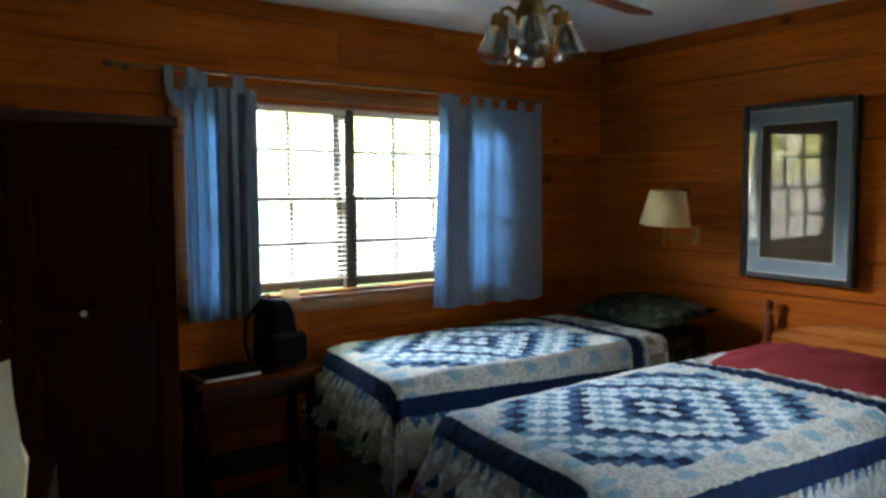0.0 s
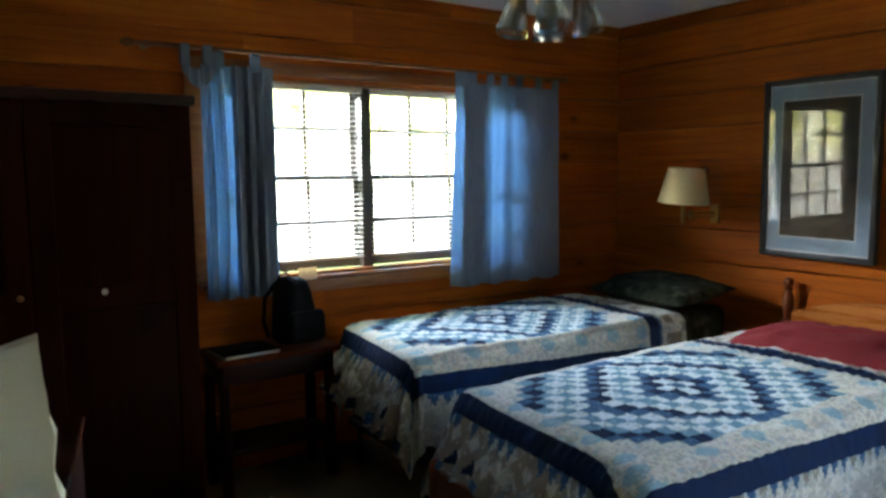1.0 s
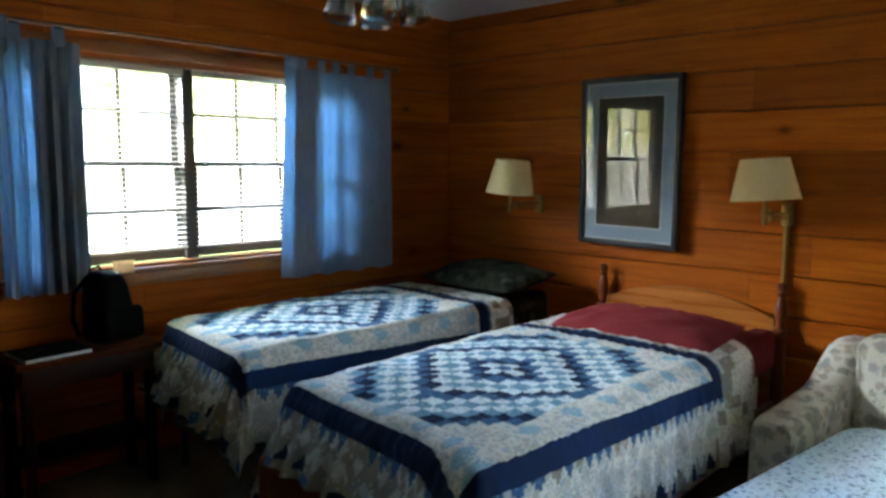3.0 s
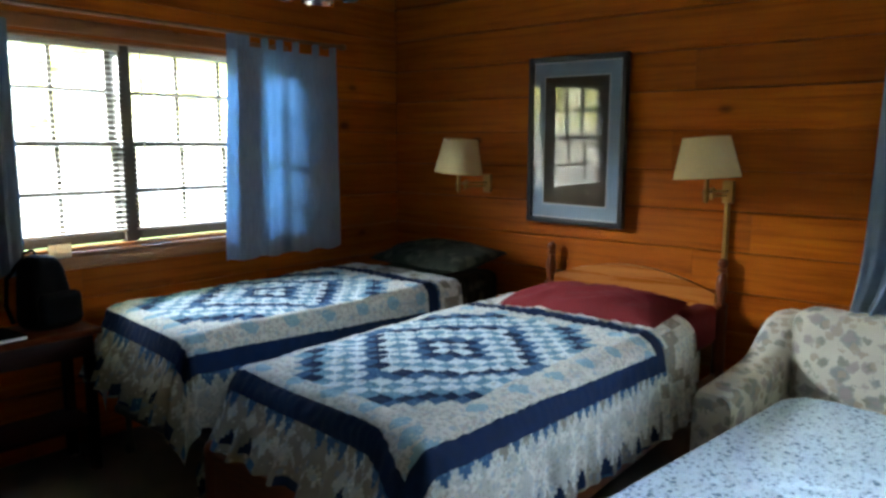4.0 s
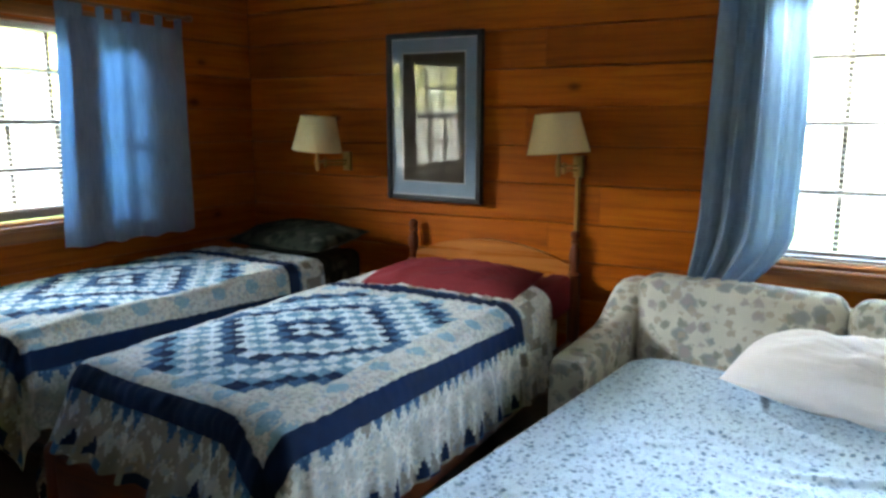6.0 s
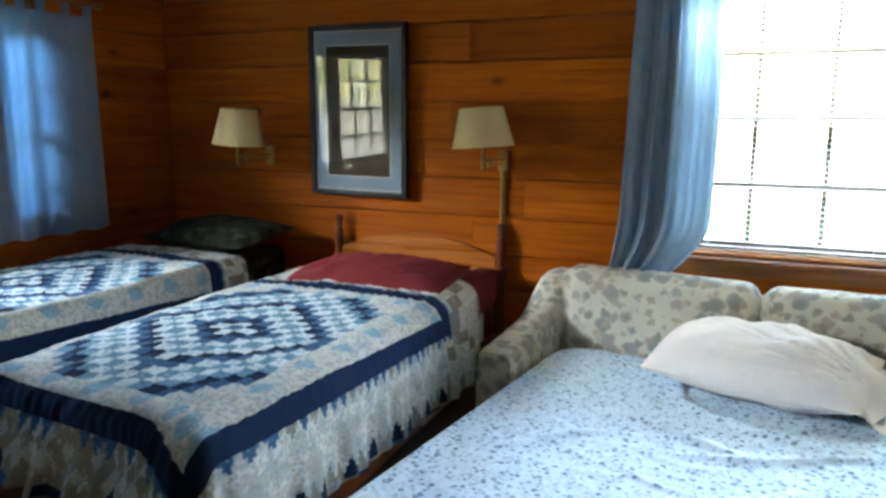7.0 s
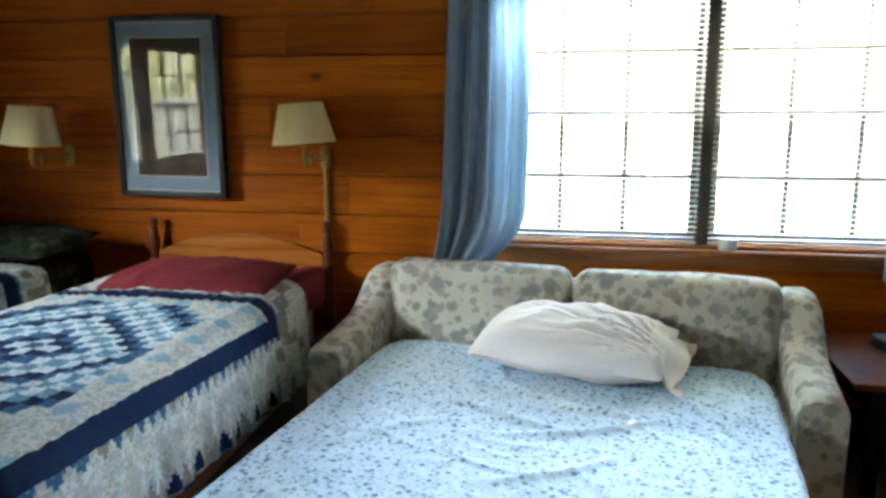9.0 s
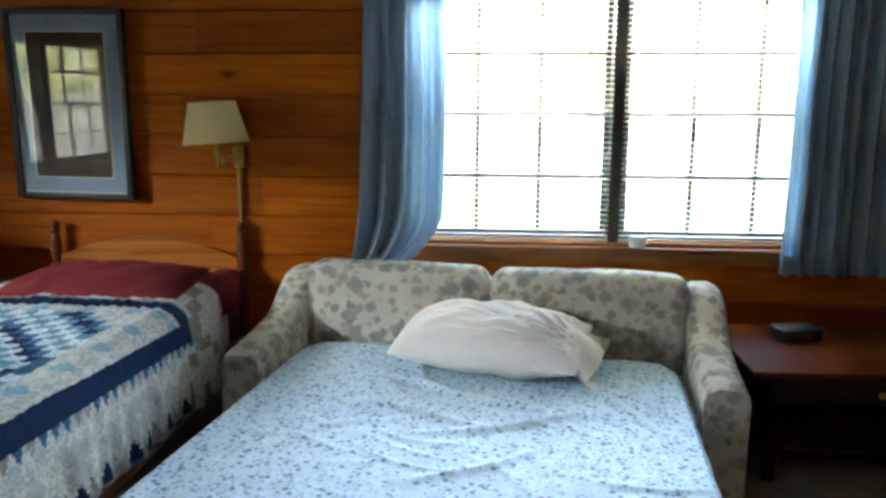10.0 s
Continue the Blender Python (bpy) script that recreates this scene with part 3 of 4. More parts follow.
for k in range(4):
    a = 48 + 90 * k
    m = pose(0, 0, 0, 0, 0, a)
    part("lamp_arm", tube([m @ Vector(p) for p in ((0.04, 0, 2.01), (0.07, 0, 2.035), (0.09, 0, 2.03), (0.098, 0, 2.0))], 0.008, 8), M_BRASS, fan)
    cup = part("socket", lathe([(0.012, 0.012), (0.028, 0.008), (0.03, -0.02), (0.027, -0.03)], 16), M_BRASS, fan)
    cup.matrix_local = m @ pose(0.096, 0, 2.003, 0, -11, 0)
    sh = part("glass_shade", facet_shade(), M_CRYSTAL, fan, "bevelled clear glass shade", False)
    sh.matrix_local = m @ pose(0.1, 0, 1.984, 0, -11, 18)
    part("bulb", lathe([(0.004, -0.1), (0.02, -0.088), (0.026, -0.07), (0.016, -0.045), (0.012, -0.02)], 14), M_BULB, fan).matrix_local = m @ pose(0.1, 0, 1.99, 0, -11, 0)
part("pull_chain", tube([(0.03, -0.03, 1.95), (0.03, -0.03, 1.87)], 0.0015, 5), M_BRASS, fan)

# ---- beds ----
PATCH, SEAM = 0.055, 1.34        # a patch's side; the field's length between the navy bands


def quilt_colour(u, v, half):
    """Which cloth lies at u (from the foot seam towards the head) and v (across from the middle), in metres on the flat quilt."""
    # 0 navy 1 mid 2 light 3 cream 4 pale 5 taupe 6 blossom 7 shaded cream
    du = min(u, SEAM - u)
    dv = half - abs(v)
    edge = min(du, dv)
    run = u if dv < du else v
    if edge < 0:
        if edge > -0.08:
            return 0
        deep = -edge - 0.08
        tooth = 1 - abs(2 * ((run / PATCH) % 1) - 1)
        i, j = math.floor(run / PATCH), math.floor(deep / PATCH)
        h = (i * 73 + j * 151 + i * i * 7) % 11
        if u > SEAM and deep > 0.02:
            return 3 if h % 4 else 5
        if deep < 0.05 * tooth:
            return (5, 1, 5, 1)[h % 4]
        if deep > (0.25 if dv < du else 0.15) - 0.045 * tooth:
            return (5, 5, 0, 5, 1)[h % 5]
        k, m = math.floor((run + deep) / 0.06), math.floor((run - deep) / 0.06)
        h = (k * 31 + m * 57 + k * m) % 7
        # greyed print mixed into the hanging sides puts their shade into the cloth
        return (7, 3, 7, 7, 3, 7, 3)[h] if dv < du else (7, 5, 3, 7, 5, 7, 5)[h]
    i = round((u - SEAM / 2) / PATCH)
    j = round(v / PATCH)
    n = abs(i) + abs(j)
    if abs(i) <= 10 and abs(j) <= 7:
        ring = (0, 4, 0, 1, 4, 2, 4, 0, 1, 4, 2, 4, 2)
        if n < len(ring):
            return ring[n] if (i * 5 + j * 3) % 7 or ring[n] != 0 else 1
        if abs(i) >= 6:
            if n == 13:
                return 0
            if n == 14:
                return 1 if (i + j) % 4 else 2
        return 3
    # printed blossoms along the cream border
    for m in range(-3, 4):
        for cu, cv in ((SEAM / 2 + m * 0.205, half - 0.075), (SEAM / 2 + m * 0.205, 0.075 - half), (0.06, m * 0.19), (SEAM - 0.06, m * 0.19)):
            if math.hypot(u - cu, v - cv) < 0.037:
                return 6
    return 3


def quilt_mesh(top_len, half, inner, foot_drop, drop, seed, R=0.11, flare=0.22, sag=0.09):
    """The quilt over a mattress: local x from the foot edge to the head (plus), y across, z above the mattress top's level."""
    c = 0.01
    nu = int(round((foot_drop + top_len) / c))
    width = 2 * (half + drop)
    nv = int(round(width / c))

    def fold(s, turn=1.47):
        """Distance past an edge: how far out, how far down; the cloth bends by turn and then hangs straight."""
        if s <= 0:
            return s, 0.0
        if s < R * turn:
            return R * math.sin(s / R), R * (1 - math.cos(s / R))
        return R * math.sin(turn) + math.cos(turn) * (s - R * turn), R * (1 - math.cos(turn)) + (s - R * turn) * math.sin(turn)

    def place(i, j):
        u = -foot_drop + i * c                      # below 0: past the foot edge
        v = -width / 2 + j * c
        u0, v0 = u, v
        askew = max(-0.6, min(0.6, v))              # the quilt's foot is pulled round towards one corner
        bend = 0.06 + 0.12 * askew
        pull = 0.055 - bend + sag * max(0.0, min(1.2, (-v - 0.33) / 0.23)) ** 1.3
        u -= pull * max(0.0, min(1.0, (0.25 - u) / 0.25))
        v += 0.08 * max(0.0, min(1.1, 1 - u / 1.5)) * max(0.0, min(1.0, (-v - 0.2) / 0.3))
        a, b = bend - u, abs(v) - half + 0.03
        s = 1 if v > 0 else -1
        puff = 0.0045 * abs(math.sin(math.pi * (u + 0.0375) / PATCH)) * abs(math.sin(math.pi * (v + 0.0375) / PATCH))
        lump = 0.014 * wob(u * 2.2, v * 2.2, seed) + 0.008 * wob(u * 7, v * 7, seed + 3) + 0.004 * wob(u * 16, v * 16, seed)
        if a > 0 and b > 0:
            r, th = math.hypot(a, b), math.atan2(b, a)
            o, d = fold(r, 1.47 - flare * (1.6 if s > 0 else 1.0) * math.cos(th))
            o += 0.028 * (d / 0.35) * math.sin(th * 7 + seed)
            x, y = bend - o * math.cos(th), s * (half - 0.03 + o * math.sin(th))
            z = -d
        elif a > 0:
            o, d = fold(a, 1.25 - 0.35 * max(0.0, v))
            ruff = (0.034 * abs(math.sin(v * 27 + 1.6 * wob(v * 4, 0, seed))) ** 1.6 + 0.008 * math.sin(v * 83 + seed)) * min(1, max(0, d - 0.1) / 0.14) + 0.0012 * wob(v * 40, u * 9, seed) * min(1, d / 0.04)
            x, y, z = bend - o - ruff, v, -d
        elif b > 0:
            o, d = fold(b)
            ruff = (0.010 * math.sin(u * 24 + 2.5 * wob(u * 4, 1, seed)) + 0.005 * math.sin(u * 71 + seed)) * min(1, max(0, d - 0.1) / 0.2) + 0.003 * wob(u * 22, v * 9, seed) * min(1, d / 0.1)
            x, y, z = u, s * (half - 0.03 + o + ruff), -d
        else:
            x, y, z = u, v, 0.0
        flat_w = 1.0 - 0.6 * max(0.0, min(1.0, max(a, b) / 0.1))
        z += (puff + lump) * flat_w + 0.012 * (1 - min(1, abs(v) / half)) * max(0.0, min(1.0, -a / 0.3))
        hem = min(u0, SEAM - u0, inner - abs(v0))
        if -0.085 < hem < 0.02:
            along = u0 if inner - abs(v0) < min(u0, SEAM - u0) else v0
            gather = 0.0035 * math.sin(along * 135 + 5 * wob(along * 9, hem * 20, seed)) + 0.003 * wob(along * 45, hem * 10, seed)
            x -= gather if a > 0 else 0.0
            z += gather * flat_w
        return (x, y, z)
    cloths = [M_NAVY, M_MIDBLUE, M_SKYBLUE, M_CREAM, M_PALE, M_TAUPE, M_BLOSSOM, M_CREAM_SHADE]
    pieces = {}
    for i in range(nu):
        for j in range(nv):
            u, v = -foot_drop + (i + 0.5) * c, -width / 2 + (j + 0.5) * c
            col = quilt_colour(u, v, inner)
            edge = min(u, SEAM - u, inner - abs(v))
            pi, pj = round((u - SEAM / 2) / PATCH), round(v / PATCH)
            if edge < -0.08:
                key = ("skirt",)
            elif edge < 0:
                key = ("band",)
            elif abs(pi) <= 10 and abs(pj) <= 6:
                key = ("patch", pi, pj)
            else:
                key = ("border",)
            pieces.setdefault(key, []).append((i, j, col))
    made = []
    for key, cells in pieces.items():
        index, verts, faces, cols = {}, [], [], []
        used = sorted({cell[2] for cell in cells})
        for i, j, col in cells:
            quad = []
            for p in ((i, j), (i + 1, j), (i + 1, j + 1), (i, j + 1)):
                if p not in index:
                    index[p] = len(verts)
                    verts.append(place(*p))
                quad.append(index[p])
            faces.append(quad)
            cols.append(used.index(col))
        me = bpy.data.meshes.new(key[0])
        me.from_pydata(verts, [], faces)
        for col in used:
            me.materials.append(cloths[col])
        me.polygons.foreach_set("material_index", cols)
        me.polygons.foreach_set("use_smooth", [True] * len(faces))
        made.append((key[0], me))
    return made


def pillow_bm(w, d, h, seed, crease=0.012, wrinkles=0.0):
    """A soft stuffed pillow, pinched at its corners; w along y, d along x."""
    bm = bmesh.new()
    n, k = (96, 60) if wrinkles else (40, 28)
    for side in (1, -1):
        def place(i, j):
            a, b = 2 * i / n - 1, 2 * j / k - 1
            pin = 1 - 0.07 * (a * a) * (1 - b * b) - 0.0
            pin2 = 1 - 0.10 * (b * b) * (1 - a * a)
            t = (max(0, 1 - abs(a) ** 2.6) * max(0, 1 - abs(b) ** 2.4)) ** 0.55
            z = side * h * 0.5 * t * (1.0 if side > 0 else 0.8)
            z += (crease * wob(a * 2.5 + b * 3.2, b * 1.4 - a, seed) + crease * 0.6 * math.sin(9 * (a + 0.6 * b) + 3 * wob(a * 2, b * 2, seed))) * t
            if wrinkles and side > 0:
                fan = math.atan2(b + 0.5, a + 1.35)
                z += wrinkles * t * max(0, 0.9 - a) * 0.6 * (math.sin(34 * fan + 3 * wob(a * 2, b * 2, seed)) ** 3 + 0.5 * math.sin(57 * fan + 2 * wob(a * 3, b * 3, seed + 1)))
            return (b * d / 2 * pin, a * w / 2 * pin2, z)
        g = sheet_grid(n, k, place)
        me = bpy.data.meshes.new("tmp")
        g.to_mesh(me)
        g.free()
        bm.from_mesh(me)
        bpy.data.meshes.remove(me)
    bmesh.ops.remove_doubles(bm, verts=bm.verts, dist=0.0005)
    return bm


def turned_post(height, r=0.032):
    """A square-footed post with a turned top and a ball finial."""
    h = height
    return lathe([(r, 0.0), (r, h - 0.245), (r * 1.1, h - 0.24), (r * 1.1, h - 0.23), (r * 0.6, h - 0.22), (r * 0.62, h - 0.2), (r * 0.85, h - 0.15), (r * 0.88, h - 0.125),
                  (r * 0.66, h - 0.09), (r * 0.42, h - 0.072), (r * 0.74, h - 0.066), (r * 0.74, h - 0.058), (r * 0.36, h - 0.05), (r * 0.62, h - 0.042),
                  (r * 0.78, h - 0.026), (r * 0.66, h - 0.01), (r * 0.25, h)], 20)


QUILT_LOOSE = quilt_mesh(1.78, 0.455, 0.56, 0.27, 0.47, 2.0)
QUILT_TIGHT = quilt_mesh(1.62, 0.405, 0.555, 0.31, 0.44, 5.0, 0.06, 0.1, 0.0)


def bed(name, label, foot, y, top, wooden, sheet_mat, quilt, qx, qlabel, turn):
    """A single bed: foot at x = foot, middle at y, mattress top at top; its quilt and pillow are things of their own."""
    b = thing(name, label, "bed", pose(foot, y, 0, 0, 0, turn), "beds")
    length = -foot - 0.09
    hw = 0.49 if wooden else 0.42
    part("mattress", boxed((0.1, -hw + 0.08, top - 0.24), (length, hw - 0.08, top - 0.02), 0.06, 4), sheet_mat, b, "mattress under a fitted sheet")
    part("box_spring", boxed((0.1, -hw + 0.07, top - 0.43), (length - 0.01, hw - 0.07, top - 0.245), 0.02, 3), M_TICK, b)
    if wooden:
        part("foot_rail", boxed((-0.035, -hw + 0.02, 0.16), (-0.005, hw - 0.02, 0.37), 0.006), M_MAPLE, b, "reddish wooden foot rail")
        for s in (-1, 1):
            part("side_rail", boxed((0.02, s * (hw + 0.005), 0.16), (length - 0.02, s * (hw - 0.018), 0.30), 0.004), M_MAPLE, b)
            part("foot_post", lathe([(0.02, 0), (0.03, 0.03), (0.024, 0.06), (0.03, 0.1), (0.03, 0.38), (0.024, 0.4), (0.01, 0.41)], 18, (-0.02, s * (hw + 0.0), 0)), M_MAPLE_UP, b)
            post = part("head_post", turned_post(0.872), M_MAPLE_UP, b, "turned post with a ball finial")
            post.location = (length + 0.035, s * (hw - 0.005), 0)
        part("headboard", headboard_bm(hw - 0.03), M_HONEY, b, "arched honey-brown headboard").location = (length + 0.035, 0, 0)
        part("sheet_overhang", boxed((length - 0.42, -hw - 0.005, top - 0.2), (length - 0.02, -hw + 0.12, top - 0.004), 0.035, 4), sheet_mat, b, "crimson sheet hanging over the side")
    else:
        bm = bmesh.new()
        for s in (-1, 1):
            box(bm, (0.05, s * (hw - 0.03), 0.19), (length, s * (hw - 0.06), 0.225), 0.003, 1)
        part("side_rails", bm, M_STEEL, b)
        part("cross_rail", boxed((0.05, -hw + 0.06, 0.19), (0.08, hw - 0.06, 0.222), 0.003, 1), M_STEEL, b)
        for x in (0.09, length - 0.1):
            for s in (-1, 1):
                part("leg", lathe([(0.022, 0.0), (0.024, 0.03), (0.014, 0.05), (0.014, 0.2)], 14, (x, s * (hw - 0.08), 0)), M_STEEL, b)
    q = thing("quilt", qlabel, "quilt", pose(qx, y + 0.01, top, 0, 0, turn), "patchwork quilts")
    for pname, me in quilt:
        o = new(pname, me)
        o.parent = q
    return b


def headboard_bm(hw):
    """A board whose top rises in a low arch between scooped shoulders."""
    bm = bmesh.new()
    n = 40
    prof = []
    for k in range(n + 1):
        y = -hw + 2 * hw * k / n
        t = abs(y) / hw
        prof.append((y, 0.69 + 0.1 * math.cos(min(1, t * 1.02) * math.pi / 2) ** 0.8))
    front = [(bm.verts.new((-0.011, y, 0.32)), bm.verts.new((-0.011, y, z))) for y, z in prof]
    back = [(bm.verts.new((0.011, y, 0.32)), bm.verts.new((0.011, y, z))) for y, z in prof]
    for k in range(n):
        bm.faces.new((front[k][0], front[k + 1][0], front[k + 1][1], front[k][1]))
        bm.faces.new((back[k][0], back[k][1], back[k + 1][1], back[k + 1][0]))
        bm.faces.new((front[k][1], front[k + 1][1], back[k + 1][1], back[k][1]))
        bm.faces.new((front[k][0], back[k][0], back[k + 1][0], front[k + 1][0]))
    for k in (0, n):
        bm.faces.new((front[k][0], front[k][1], back[k][1], back[k][0]))
    return bm


BED2_Y, BED1_Y = -1.80, -0.60
bed("bed", "single bed with a turned wooden headboard and crimson sheet", -2.30, BED2_Y, 0.655, True, M_RED, QUILT_LOOSE, -2.27, "blue and cream patchwork quilt with a navy border", 1.0)
bed("bed", "single bed pushed against the wall under the window", -2.19, BED1_Y, 0.70, False, M_OLIVE, QUILT_TIGHT, -2.2, "blue and cream patchwork quilt spread to the pillow", 0.0)

pillow = solid("pillow", pillow_bm(0.83, 0.5, 0.18, 4.0, 0.014, 0.003), M_RED, "plump crimson pillow against the headboard", "pillow")
pillow.matrix_world = pose(-0.575, BED2_Y + 0.012, 0.655, -2, -4, 4)
pillow = solid("pillow", pillow_bm(0.72, 0.46, 0.15, 9.0), M_OLIVE, "dark olive patterned pillow at the bed's head", "pillow")
pillow.matrix_world = pose(-0.38, BED1_Y - 0.08, 0.77, 0, -7, -4)

# ---- wall lamps ----


def wall_lamp(y, z, reach, cover, size, tilt, swing=0.0):
    w = thing("wall_lamp", "brass swing-arm wall lamp with a cream pleated shade" if not cover else "brass swing-arm wall lamp with a long cord cover", "wall lamp", pose(0, y, z), "wall lamps")
    part("wall_plate", boxed((-0.022, -0.028, -0.06), (-0.001, 0.028, 0.05), 0.006), M_BRASS, w)
    part("arm", tube([(-0.02, 0, 0.0), (-0.05, 0, 0.0), (-reach * 0.55, 0.05, 0.0), (-reach, swing, 0.0)], 0.006, 8), M_BRASS, w)
    part("arm", tube([(-0.03, 0, -0.022), (-reach * 0.55, 0.05, -0.022)], 0.005, 8), M_BRASS, w)
    part("joint", lathe([(0.006, -0.04), (0.011, -0.03), (0.011, 0.012), (0.006, 0.02)], 14, (-reach * 0.55, 0.05, 0)), M_BRASS, w)
    part("stem", lathe([(0.006, -0.05), (0.012, -0.04), (0.012, -0.015), (0.018, 0.0), (0.012, 0.015), (0.009, 0.04), (0.009, 0.1), (0.004, 0.27)], 14, (-reach, swing, 0)), M_BRASS, w)
    part("shade", lathe([(0.168 * size, -0.005), (0.166 * size, 0.0), (0.118 * size, 0.184), (0.119 * size, 0.188)], 48, (0, 0, 0), False), M_SHADE, w, "cream fabric shade").matrix_local = pose(-reach, swing, 0.072, tilt, 0, 0)
    part("bulb", lathe([(0.01, 0.09), (0.022, 0.12), (0.03, 0.16), (0.022, 0.185), (0.006, 0.195)], 14, (-reach, swing, 0)), M_WHITE, w)
    if cover:
        part("cord_cover", tube([(-0.014, 0, -0.06), (-0.014, 0, -0.62)], 0.0135, 12), M_BRASS, w, "long brass tube over the cord")
        part("collar", lathe([(0.014, -0.02), (0.02, -0.01), (0.02, 0.01), (0.014, 0.02)], 16, (-0.014, 0, -0.42)), M_BRASS, w)
    return w


wall_lamp(-0.775, 1.195, 0.30, False, 0.84, 5.0)
wall_lamp(-2.24, 1.203, 0.175, True, 0.93, -4.0, 0.05)

# ---- framed picture ----
pic = thing("framed_picture", "black-framed print with a wide blue mat under glass", "picture", pose(-0.042, -1.40, 1.444, 0, -0.8, -2.2) @ pose(0, 0, 0, 0.6, 0, 0))
PW, PH = 0.31, 0.465
bm = bmesh.new()
for a, b in (((-0.022, -PW, -PH), (0.018, -PW + 0.03, PH)), ((-0.022, PW - 0.03, -PH), (0.018, PW, PH)),
             ((-0.022, -PW + 0.03, PH - 0.03), (0.018, PW - 0.03, PH)), ((-0.022, -PW + 0.03, -PH), (0.018, PW - 0.03, -PH + 0.03))):
    box(bm, a, b, 0.004)
part("frame", bm, M_BLACK, pic, "black wooden frame")
part("backing", boxed((0.0, -PW + 0.028, -PH + 0.028), (0.003, PW - 0.028, PH - 0.028)), M_ART, pic, "dim brown print")
bm = bmesh.new()
for a, b in (((-0.004, -PW + 0.03, -PH + 0.03), (-0.001, -PW + 0.1, PH - 0.03)), ((-0.004, PW - 0.1, -PH + 0.03), (-0.001, PW - 0.03, PH - 0.03)),
             ((-0.004, -PW + 0.1, PH - 0.105), (-0.001, PW - 0.1, PH - 0.03)), ((-0.004, -PW + 0.1, -PH + 0.03), (-0.001, PW - 0.1, -PH + 0.105))):
    box(bm, a, b)
part("mat_board", bm, M_MAT, pic, "blue-grey mat", False)
bm = bmesh.new()
# first line paints the glint inside the frame, second is the mat's white fillet
for e, g in ((0.031, 0.038), (0.1, 0.107)):
    ez, gz = (e, g) if e < 0.09 else (0.105, 0.112)
    y0, y1, z0, z1 = -PW + e, PW - e, -PH + ez, PH - ez
    t = g - e
    x0, x1 = -0.006, -0.0045
    for a, b in (((x0, y0, z0), (x1, y0 + t, z1)), ((x0, y1 - t, z0), (x1, y1, z1)), ((x0, y0 + t, z1 - t), (x1, y1 - t, z1)), ((x0, y0 + t, z0), (x1, y1 - t, z0 + t))):
        box(bm, a, b)
part("white_fillet", bm, M_FILLET_GLINT, pic, "thin white inner line, with a painted glint along the frame", False)
pane = part("glass", boxed((-0.014, -PW + 0.027, -PH + 0.027), (-0.012, PW - 0.027, PH - 0.027)), M_GLASS, pic, "glossy picture glass", False)
pane.visible_shadow = False

# ---- sofa bed ----
SOFA = pose(-0.05, -2.53, 0, 0, 0, -97)       # local x along its length, y towards the wall
sofa = thing("sofa_bed", "cream floral sleeper sofa with its bed pulled out", "sofa", SOFA)
LEN = 2.02


def soft_block(a, b, r, puff=0.01, seed=0.0, seg=5, cuts=6):
    """A padded block with rounded edges and slightly uneven faces."""
    bm = boxed(a, b, r, seg)
    bmesh.ops.subdivide_edges(bm, edges=[e for e in bm.edges if e.calc_length() > 0.12], cuts=cuts, use_grid_fill=True)
    c = (Vector(a) + Vector(b)) / 2
    for v in bm.verts:
        d = v.co - c
        v.co += d.normalized() * puff * (0.4 + wob(*(v.co * 4), 1.0) + 0.5 * wob(v.co.x * 9, v.co.y * 9, v.co.z * 9 + seed))
    return bm


part("base", soft_block((0.14, -0.72, 0.1), (LEN - 0.14, -0.1, 0.3), 0.02, 0.003), M_SOFA, sofa)
part("back_frame", soft_block((0.1, -0.2, 0.12), (LEN - 0.1, 0.0, 0.66), 0.06, 0.005, 2.0), M_SOFA, sofa)
for k in (0, 1):
    x0 = 0.155 + k * (LEN - 0.31) / 2
    c = part("back_cushion", soft_block((x0 + 0.004, -0.31, 0.30), (x0 + (LEN - 0.31) / 2 - 0.004, -0.10, 0.735), 0.075, 0.012, 4.0 + k), M_SOFA, sofa)
    part("piping", tube([(x0 + 0.03, -0.315, 0.42), (x0 + 0.022, -0.30, 0.68), (x0 + 0.07, -0.255, 0.738)], 0.004, 6), M_SOFA, c)


def arm_bm(flip):
    """An arm that sweeps down from the back to a squared front."""
    bm = bmesh.new()
    # side outline: (distance in front of the wall, top height)
    line = [(0.0, 0.67), (0.1, 0.68), (0.19, 0.665), (0.27, 0.61), (0.34, 0.555), (0.42, 0.52), (0.58, 0.495), (0.72, 0.48), (0.80, 0.47), (0.82, 0.455)]
    rings = []
    for d, h in line:
        w0, w1 = 0.0, 0.16
        r = 0.045
        ring = [(w0, 0.03), (w0, h - r), (w0 + 0.015, h - 0.015), (w0 + r, h), (w1 - r, h), (w1 - 0.015, h - 0.015), (w1, h - r), (w1, 0.03)]
        rings.append([bm.verts.new(((x if not flip else LEN - x), -d, z + 0.005 * wob(d * 7, x * 9, 3))) for x, z in ring])
    for p, q in zip(rings, rings[1:]):
        for k in range(len(p)):
            bm.faces.new((p[k], p[(k + 1) % len(p)], q[(k + 1) % len(p)], q[k]))
    bm.faces.new(rings[0])
    f = bm.faces.new(list(reversed(rings[-1])))
    bmesh.ops.inset_individual(bm, faces=[f], thickness=0.02, depth=0.012)
    return bm


